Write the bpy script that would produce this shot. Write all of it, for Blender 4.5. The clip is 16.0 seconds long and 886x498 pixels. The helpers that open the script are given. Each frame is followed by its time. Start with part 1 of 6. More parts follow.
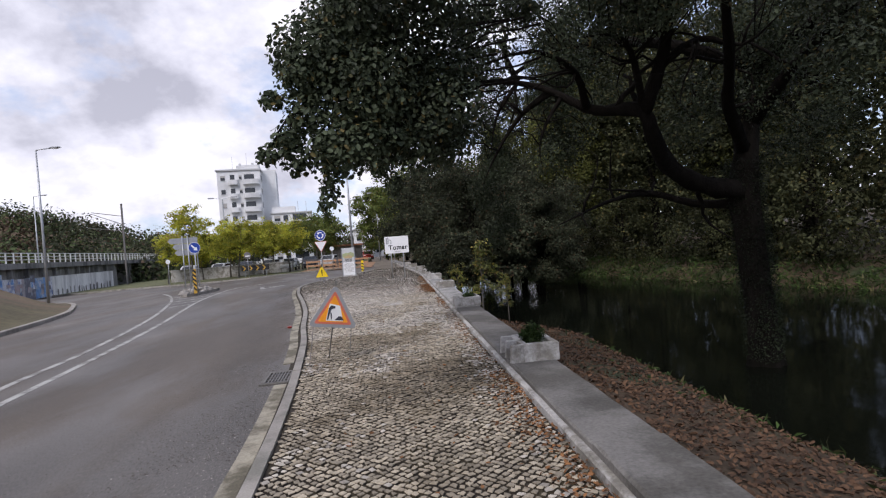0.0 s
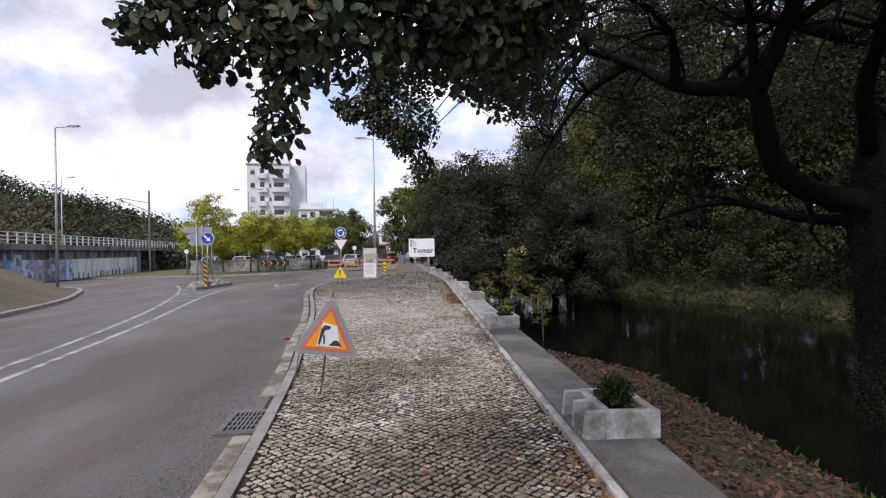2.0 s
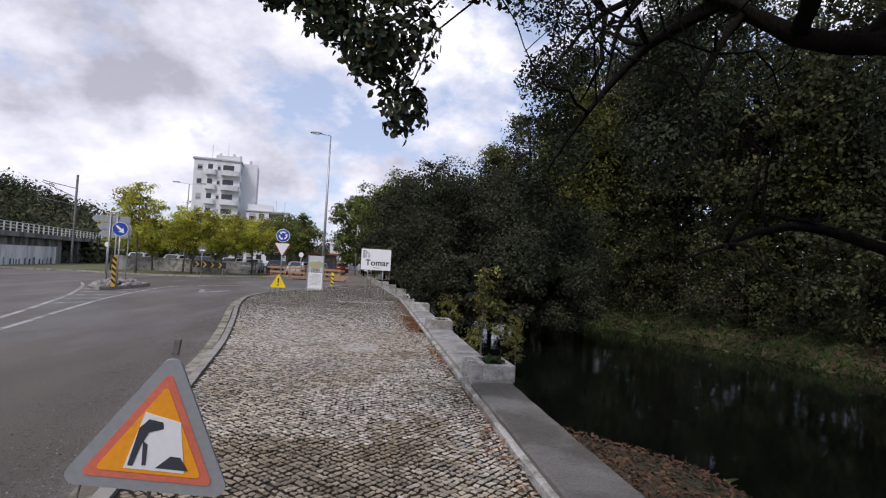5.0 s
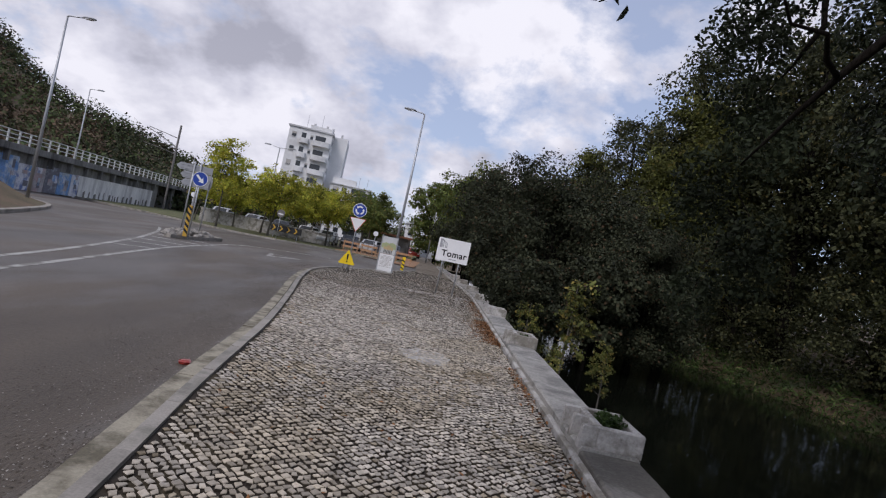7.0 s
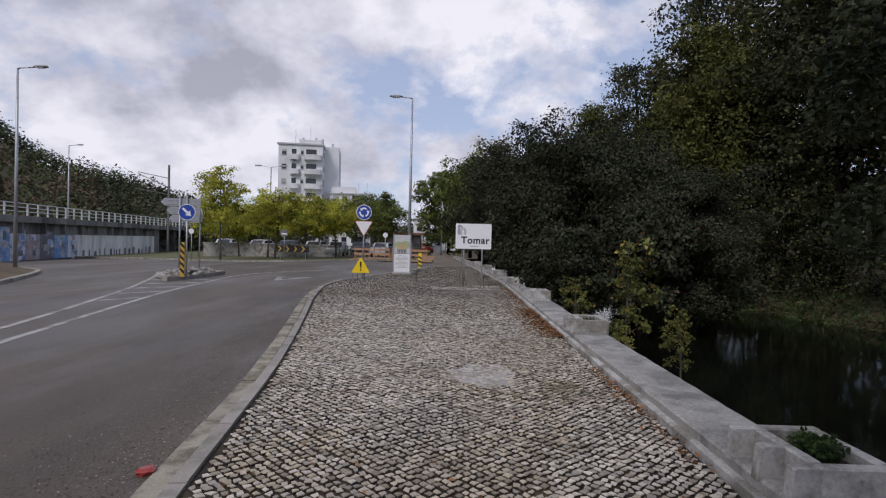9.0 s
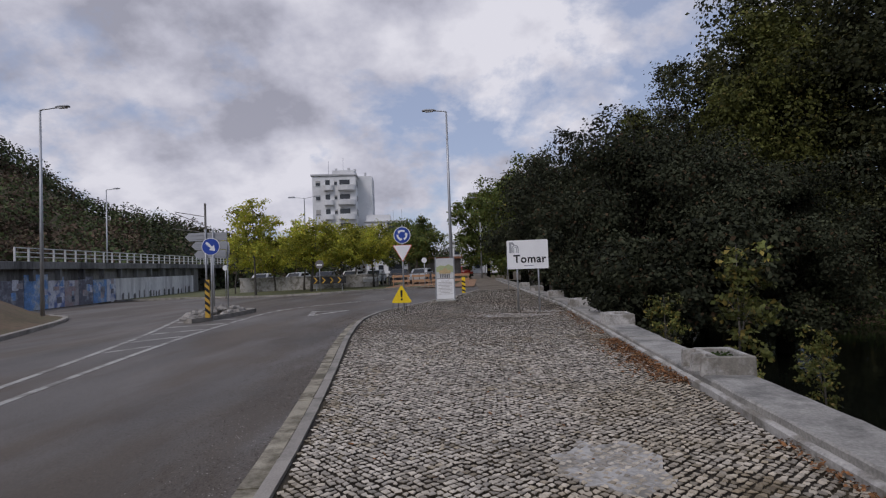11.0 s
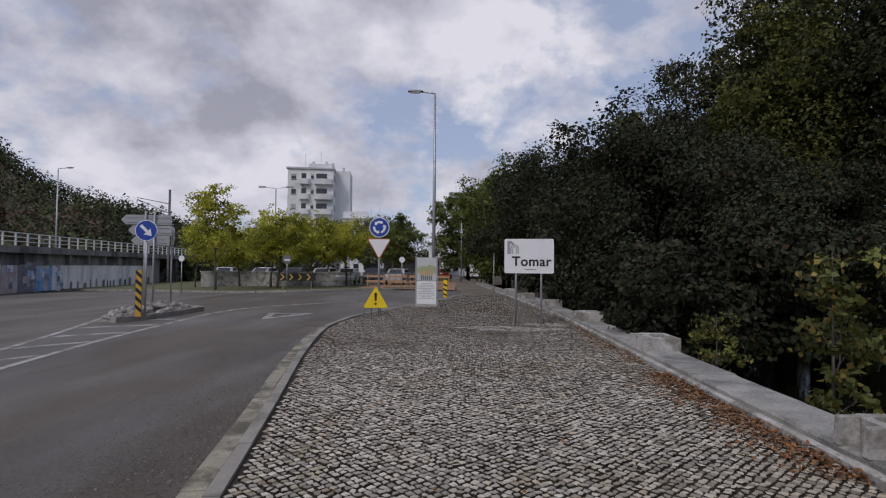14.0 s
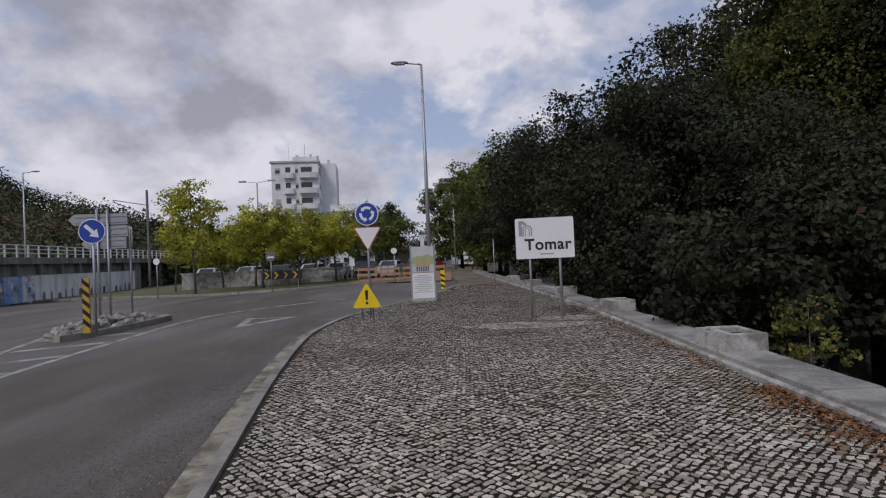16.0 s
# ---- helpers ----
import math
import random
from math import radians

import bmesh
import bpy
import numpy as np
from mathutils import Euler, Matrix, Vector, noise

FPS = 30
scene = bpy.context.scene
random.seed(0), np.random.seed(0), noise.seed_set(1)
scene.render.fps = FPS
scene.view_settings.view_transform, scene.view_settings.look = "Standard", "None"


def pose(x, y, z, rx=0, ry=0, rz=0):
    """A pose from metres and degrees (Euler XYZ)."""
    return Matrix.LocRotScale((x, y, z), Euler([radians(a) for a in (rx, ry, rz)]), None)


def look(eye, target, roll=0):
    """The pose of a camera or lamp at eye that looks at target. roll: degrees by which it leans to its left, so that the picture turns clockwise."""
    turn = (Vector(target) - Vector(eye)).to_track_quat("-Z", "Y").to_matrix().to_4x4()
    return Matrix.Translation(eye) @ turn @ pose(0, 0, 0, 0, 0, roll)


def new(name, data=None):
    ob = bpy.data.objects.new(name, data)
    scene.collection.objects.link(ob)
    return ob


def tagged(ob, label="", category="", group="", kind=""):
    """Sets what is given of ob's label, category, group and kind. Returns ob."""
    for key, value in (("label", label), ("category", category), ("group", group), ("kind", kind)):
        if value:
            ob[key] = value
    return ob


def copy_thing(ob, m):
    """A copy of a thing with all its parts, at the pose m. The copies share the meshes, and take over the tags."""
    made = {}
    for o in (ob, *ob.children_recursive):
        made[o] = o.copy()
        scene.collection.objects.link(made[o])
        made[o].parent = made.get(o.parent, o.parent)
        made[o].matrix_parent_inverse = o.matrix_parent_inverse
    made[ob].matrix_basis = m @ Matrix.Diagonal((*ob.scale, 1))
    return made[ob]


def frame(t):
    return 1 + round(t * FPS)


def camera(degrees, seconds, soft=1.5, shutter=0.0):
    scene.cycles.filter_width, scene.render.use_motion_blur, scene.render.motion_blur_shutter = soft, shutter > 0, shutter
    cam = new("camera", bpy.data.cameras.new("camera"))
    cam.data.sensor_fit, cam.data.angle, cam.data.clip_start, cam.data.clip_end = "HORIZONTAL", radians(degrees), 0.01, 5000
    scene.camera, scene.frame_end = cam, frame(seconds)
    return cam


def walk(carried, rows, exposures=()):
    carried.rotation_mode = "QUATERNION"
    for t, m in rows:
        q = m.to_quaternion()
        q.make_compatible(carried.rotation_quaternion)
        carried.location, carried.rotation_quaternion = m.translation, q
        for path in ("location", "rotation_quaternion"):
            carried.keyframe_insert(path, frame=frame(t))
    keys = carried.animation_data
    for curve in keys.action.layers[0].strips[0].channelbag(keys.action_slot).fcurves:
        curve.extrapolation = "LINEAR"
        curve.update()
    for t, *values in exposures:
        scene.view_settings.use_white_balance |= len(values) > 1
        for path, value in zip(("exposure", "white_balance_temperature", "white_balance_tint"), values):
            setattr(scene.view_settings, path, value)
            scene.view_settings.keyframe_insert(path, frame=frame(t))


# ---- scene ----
cam = camera(78.0, 16.0, soft=1.2)
PATH = [
    (0, (0.278, 0.246, 1.795), (0.45, 2.238, 1.773), -4.4),
    (0.5, (0.388, 0.849, 1.8), (0.632, 2.833, 1.745), -3.9),
    (1, (0.335, 1.511, 1.751), (0.596, 3.494, 1.736), -0.8),
    (1.5, (0.273, 2.111, 1.73), (0.48, 4.096, 1.853), -0.3),
    (2, (0.306, 2.739, 1.783), (0.387, 4.737, 1.785), -1.0),
    (2.5, (0.253, 3.349, 1.772), (0.318, 5.348, 1.726), 0.1),
    (3, (0.244, 3.947, 1.759), (0.444, 5.937, 1.77), 1.8),
    (3.5, (0.316, 4.429, 1.786), (0.578, 6.41, 1.859), 2.8),
    (4, (0.277, 5.091, 1.757), (0.536, 7.071, 1.867), 3.3),
    (4.2, (0.26, 5.354, 1.752), (0.508, 7.336, 1.846), 1.9),
    (6.3, (0.145, 7.847, 1.742), (0.406, 9.83, 1.75), 6.3),
    (6.5, (0.148, 8.112, 1.778), (0.386, 10.097, 1.741), 6.2),
    (7, (-0.039, 8.584, 1.743), (-0.043, 10.584, 1.756), 12.4),
    (7.5, (-0.117, 9.061, 1.681), (-0.116, 11.061, 1.711), 4.5),
    (8, (-0.105, 9.691, 1.665), (-0.054, 11.689, 1.592), 4.4),
    (8.5, (-0.216, 10.206, 1.671), (-0.279, 12.204, 1.629), 1.9),
    (9, (-0.371, 10.756, 1.674), (-0.412, 12.756, 1.647), 1.4),
    (9.5, (-0.475, 11.375, 1.648), (-0.544, 13.373, 1.716), 3.9),
    (9.7, (-0.512, 11.624, 1.648), (-0.654, 13.618, 1.714), 1.8),
    (11.8, (-1.049, 14.111, 1.599), (-1.203, 16.105, 1.637), -2.8),
    (12, (-1.07, 14.345, 1.594), (-1.187, 16.342, 1.586), -1.7),
    (12.5, (-1.12, 14.916, 1.584), (-1.214, 16.914, 1.613), -0.5),
    (13, (-1.216, 15.412, 1.584), (-1.298, 17.41, 1.604), -1.2),
    (13.5, (-1.291, 15.844, 1.621), (-1.38, 17.842, 1.642), -0.8),
    (14, (-1.383, 16.266, 1.567), (-1.47, 18.263, 1.634), 0.5),
    (14.5, (-1.49, 16.968, 1.54), (-1.598, 18.961, 1.676), -2.6),
    (15, (-1.544, 17.519, 1.556), (-1.604, 19.516, 1.64), -0.7),
    (15.5, (-1.583, 18.094, 1.598), (-1.632, 20.094, 1.625), -1.2),
    (16, (-1.712, 18.596, 1.574), (-1.766, 20.595, 1.6), -2.5),
]
EXPOSURES = [(0, 0.5, 6200, 18), (1, 0.72, 6200, 18), (2.2, 0.62, 6200, 18), (4, 0.48, 6200, 18), (6.5, 0.13, 6150, 18), (9, 0.04, 6150, 18), (12, -0.3, 6150, 18), (14.5, -0.22, 6150, 18), (16, -0.25, 6150, 18)]
walk(cam, [(t, look(eye, target, roll)) for t, eye, target, roll in PATH], EXPOSURES)

# ---- world and sun ----
SUN_ELEV, SUN_ROT = 44.0, 205.0


def build_world():
    w = bpy.data.worlds.new("sky")
    scene.world = w
    w.use_nodes = True
    n, l = w.node_tree.nodes, w.node_tree.links
    n.clear()
    out, bg = n.new("ShaderNodeOutputWorld"), n.new("ShaderNodeBackground")
    sky = n.new("ShaderNodeTexSky")
    sky.sky_type = "NISHITA"
    sky.sun_disc = False
    sky.sun_elevation, sky.sun_rotation = radians(SUN_ELEV), radians(SUN_ROT)
    sky_gain = n.new("ShaderNodeVectorMath")
    sky_gain.operation = "SCALE"
    sky_gain.inputs["Scale"].default_value = 0.12
    l.new(sky.outputs[0], sky_gain.inputs[0])
    # the direction, laid on a flat cloud layer
    tc = n.new("ShaderNodeTexCoord")
    sep = n.new("ShaderNodeSeparateXYZ")
    l.new(tc.outputs["Generated"], sep.inputs[0])
    zz = n.new("ShaderNodeMath"); zz.operation = "MAXIMUM"; zz.inputs[1].default_value = 0.0
    l.new(sep.outputs["Z"], zz.inputs[0])
    za = n.new("ShaderNodeMath"); za.operation = "ADD"; za.inputs[1].default_value = 0.55
    l.new(zz.outputs[0], za.inputs[0])
    dx = n.new("ShaderNodeMath"); dx.operation = "DIVIDE"
    dy = n.new("ShaderNodeMath"); dy.operation = "DIVIDE"
    l.new(sep.outputs["X"], dx.inputs[0]); l.new(za.outputs[0], dx.inputs[1])
    l.new(sep.outputs["Y"], dy.inputs[0]); l.new(za.outputs[0], dy.inputs[1])
    com = n.new("ShaderNodeCombineXYZ")
    l.new(dx.outputs[0], com.inputs[0]); l.new(dy.outputs[0], com.inputs[1])
    com.inputs[2].default_value = 3.1
    cover = n.new("ShaderNodeTexNoise")
    cover.inputs["Scale"].default_value = 3.4
    cover.inputs["Detail"].default_value = 9
    cover.inputs["Roughness"].default_value = 0.58
    cover.inputs["Distortion"].default_value = 0.1
    l.new(com.outputs[0], cover.inputs["Vector"])
    # fewer clouds over the river side
    side = n.new("ShaderNodeMapRange")
    side.inputs["From Min"].default_value, side.inputs["From Max"].default_value = -0.25, 0.4
    side.inputs["To Min"].default_value, side.inputs["To Max"].default_value = 0.045, -0.105
    l.new(sep.outputs["X"], side.inputs["Value"])
    cloudy = n.new("ShaderNodeMath"); cloudy.operation = "ADD"
    l.new(cover.outputs[0], cloudy.inputs[0]); l.new(side.outputs[0], cloudy.inputs[1])
    mask = n.new("ShaderNodeValToRGB")
    mask.color_ramp.elements[0].position, mask.color_ramp.elements[1].position = 0.41, 0.52
    l.new(cloudy.outputs[0], mask.inputs[0])
    shade = n.new("ShaderNodeTexNoise")
    shade.inputs["Scale"].default_value = 4.2
    shade.inputs["Detail"].default_value = 8
    shade.inputs["Roughness"].default_value = 0.55
    shift = n.new("ShaderNodeVectorMath"); shift.operation = "ADD"; shift.inputs[1].default_value = (4.2, 1.7, 2.0)
    l.new(com.outputs[0], shift.inputs[0]); l.new(shift.outputs[0], shade.inputs["Vector"])
    tone = n.new("ShaderNodeValToRGB")
    e = tone.color_ramp.elements
    e[0].position, e[0].color = 0.36, (0.45, 0.46, 0.51, 1)
    e[1].position, e[1].color = 0.62, (1.0, 1.0, 1.0, 1)
    m = e.new(0.47); m.color = (0.68, 0.69, 0.74, 1)
    lit = n.new("ShaderNodeMath"); lit.operation = "SUBTRACT"
    heavy = n.new("ShaderNodeMath"); heavy.operation = "MULTIPLY"; heavy.inputs[1].default_value = 0.55
    l.new(side.outputs[0], heavy.inputs[0])
    l.new(shade.outputs[0], lit.inputs[0]); l.new(heavy.outputs[0], lit.inputs[1]); l.new(lit.outputs[0], tone.inputs[0])
    # the low band near the horizon is bright haze
    band = n.new("ShaderNodeMapRange")
    band.inputs["From Min"].default_value, band.inputs["From Max"].default_value = 0.0, 0.3
    band.inputs["To Min"].default_value, band.inputs["To Max"].default_value = 0.25, 0.0
    l.new(zz.outputs[0], band.inputs["Value"])
    low = n.new("ShaderNodeMixRGB"); low.inputs[2].default_value = (0.86, 0.86, 0.88, 1)
    l.new(band.outputs[0], low.inputs[0]); l.new(tone.outputs[0], low.inputs[1])
    mix = n.new("ShaderNodeMixRGB")
    thin = n.new("ShaderNodeMixRGB"); thin.inputs[0].default_value = 0.62; thin.inputs[2].default_value = (0.56, 0.64, 0.79, 1)
    l.new(sky_gain.outputs[0], thin.inputs[1])
    l.new(mask.outputs[0], mix.inputs[0]); l.new(thin.outputs[0], mix.inputs[1]); l.new(low.outputs[0], mix.inputs[2])
    l.new(mix.outputs[0], bg.inputs[0])
    bg.inputs[1].default_value = 0.84
    l.new(bg.outputs[0], out.inputs[0])


build_world()
sun_data = bpy.data.lights.new("sun", "SUN")
sun_data.energy, sun_data.angle, sun_data.color = 1.4, radians(16), (1.0, 0.96, 0.9)
sun = new("sun", sun_data)
_az, _el = radians(SUN_ROT), radians(SUN_ELEV)
sun.matrix_world = look((0, 0, 60), (-60 * math.cos(_el) * math.sin(_az), -60 * math.cos(_el) * math.cos(_az), 60 - 60 * math.sin(_el)))


# ---- materials ----
def mat(name, color, rough=0.8, vary=0.25, scale=6.0, fine=60.0, bump=0.15, metal=0.0, second=None, amount=0.5, random=0.0, spec=0.4, coord="Object", stretch=(1, 1, 1), bump_scale=None):
    """Base colour with a coarse and a fine noise over it, an optional second colour in patches, relief, and a tint per piece."""
    m = bpy.data.materials.new(name)
    m.use_nodes = True
    n, l = m.node_tree.nodes, m.node_tree.links
    b = n["Principled BSDF"]
    b.inputs["Roughness"].default_value, b.inputs["Metallic"].default_value = rough, metal
    b.inputs["Specular IOR Level"].default_value = spec
    tc, mp = n.new("ShaderNodeTexCoord"), n.new("ShaderNodeMapping")
    mp.inputs["Scale"].default_value = stretch
    if coord == "World":
        geo = n.new("ShaderNodeNewGeometry")
        l.new(geo.outputs["Position"], mp.inputs[0])
    else:
        l.new(tc.outputs[coord], mp.inputs[0])
    a, f = n.new("ShaderNodeTexNoise"), n.new("ShaderNodeTexNoise")
    a.inputs["Scale"].default_value, a.inputs["Detail"].default_value = scale, 6
    f.inputs["Scale"].default_value, f.inputs["Detail"].default_value = fine, 4
    for t in (a, f):
        l.new(mp.outputs[0], t.inputs["Vector"])
    add = n.new("ShaderNodeMath"); add.operation = "ADD"
    l.new(a.outputs[0], add.inputs[0]); l.new(f.outputs[0], add.inputs[1])
    rng = n.new("ShaderNodeMapRange")
    rng.inputs["From Min"].default_value, rng.inputs["From Max"].default_value = 0.6, 1.4
    rng.inputs["To Min"].default_value, rng.inputs["To Max"].default_value = 1 - vary, 1 + vary
    l.new(add.outputs[0], rng.inputs["Value"])
    col = n.new("ShaderNodeRGB"); col.outputs[0].default_value = (*color, 1)
    src = col.outputs[0]
    if second:
        ramp, mx = n.new("ShaderNodeValToRGB"), n.new("ShaderNodeMixRGB")
        ramp.color_ramp.elements[0].position, ramp.color_ramp.elements[1].position = 0.62 - 0.3 * amount, 0.72 - 0.25 * amount
        p = n.new("ShaderNodeTexNoise"); p.inputs["Scale"].default_value, p.inputs["Detail"].default_value = scale * 0.6, 8
        p.inputs["Roughness"].default_value = 0.65
        sh = n.new("ShaderNodeVectorMath"); sh.operation = "ADD"; sh.inputs[1].default_value = (7.7, 3.3, 1.1)
        l.new(mp.outputs[0], sh.inputs[0]); l.new(sh.outputs[0], p.inputs["Vector"]); l.new(p.outputs[0], ramp.inputs[0])
        l.new(ramp.outputs[0], mx.inputs[0]); l.new(src, mx.inputs[1]); mx.inputs[2].default_value = (*second, 1)
        src = mx.outputs[0]
    k = rng.outputs[0]
    if random:
        # pieces of one mesh by island, pieces of their own by object
        oi, gi = n.new("ShaderNodeObjectInfo"), n.new("ShaderNodeNewGeometry")
        s = n.new("ShaderNodeMath"); s.operation = "ADD"
        fr = n.new("ShaderNodeMath"); fr.operation = "FRACT"
        rr = n.new("ShaderNodeMapRange"); rr.inputs["To Min"].default_value, rr.inputs["To Max"].default_value = 1 - random, 1 + random
        l.new(oi.outputs["Random"], s.inputs[0]); l.new(gi.outputs["Random Per Island"], s.inputs[1])
        l.new(s.outputs[0], fr.inputs[0]); l.new(fr.outputs[0], rr.inputs["Value"])
        mu = n.new("ShaderNodeMath"); mu.operation = "MULTIPLY"
        l.new(k, mu.inputs[0]); l.new(rr.outputs[0], mu.inputs[1])
        k = mu.outputs[0]
    sc = n.new("ShaderNodeVectorMath"); sc.operation = "SCALE"
    l.new(src, sc.inputs[0]); l.new(k, sc.inputs["Scale"])
    l.new(sc.outputs[0], b.inputs["Base Color"])
    if bump:
        bp = n.new("ShaderNodeBump"); bp.inputs["Strength"].default_value = bump
        bp.inputs["Distance"].default_value = bump_scale or 0.01
        l.new(f.outputs[0], bp.inputs["Height"]); l.new(bp.outputs[0], b.inputs["Normal"])
    return m


def leaf_mat(name, color, dark, autumn=None, share=0.1, sheen=0.45, through_light=0.35, spray=0.7):
    """Leaves: a tint per leaf, some of them turned, light coming through."""
    m = bpy.data.materials.new(name)
    m.use_nodes = True
    n, l = m.node_tree.nodes, m.node_tree.links
    b, out = n["Principled BSDF"], n["Material Output"]
    b.inputs["Roughness"].default_value = sheen
    b.inputs["Specular IOR Level"].default_value = 0.15
    gi = n.new("ShaderNodeNewGeometry")
    ramp = n.new("ShaderNodeValToRGB")
    e = ramp.color_ramp.elements
    e[0].color, e[1].color = (*dark, 1), (*color, 1)
    e[1].position = 1.0 - share if autumn else 1.0
    if autumn:
        x = e.new(1.0 - share + 0.02); x.color = (*autumn, 1)
    l.new(gi.outputs["Random Per Island"], ramp.inputs[0])
    # coarse noise paints lit and shaded clumps into the leaf colour
    cl = n.new("ShaderNodeTexNoise"); cl.inputs["Scale"].default_value, cl.inputs["Detail"].default_value = spray, 2
    l.new(gi.outputs["Position"], cl.inputs["Vector"])
    cr = n.new("ShaderNodeMapRange"); cr.inputs["From Min"].default_value, cr.inputs["From Max"].default_value = 0.32, 0.68
    cr.inputs["To Min"].default_value, cr.inputs["To Max"].default_value = 0.4, 1.75
    l.new(cl.outputs[0], cr.inputs["Value"])
    tint = n.new("ShaderNodeVectorMath"); tint.operation = "SCALE"
    l.new(ramp.outputs[0], tint.inputs[0]); l.new(cr.outputs[0], tint.inputs["Scale"])
    tr, mx = n.new("ShaderNodeBsdfTranslucent"), n.new("ShaderNodeMixShader")
    mx.inputs[0].default_value = through_light
    l.new(tint.outputs[0], b.inputs["Base Color"]); l.new(tint.outputs[0], tr.inputs[0])
    l.new(b.outputs[0], mx.inputs[1]); l.new(tr.outputs[0], mx.inputs[2]); l.new(mx.outputs[0], out.inputs["Surface"])
    return m


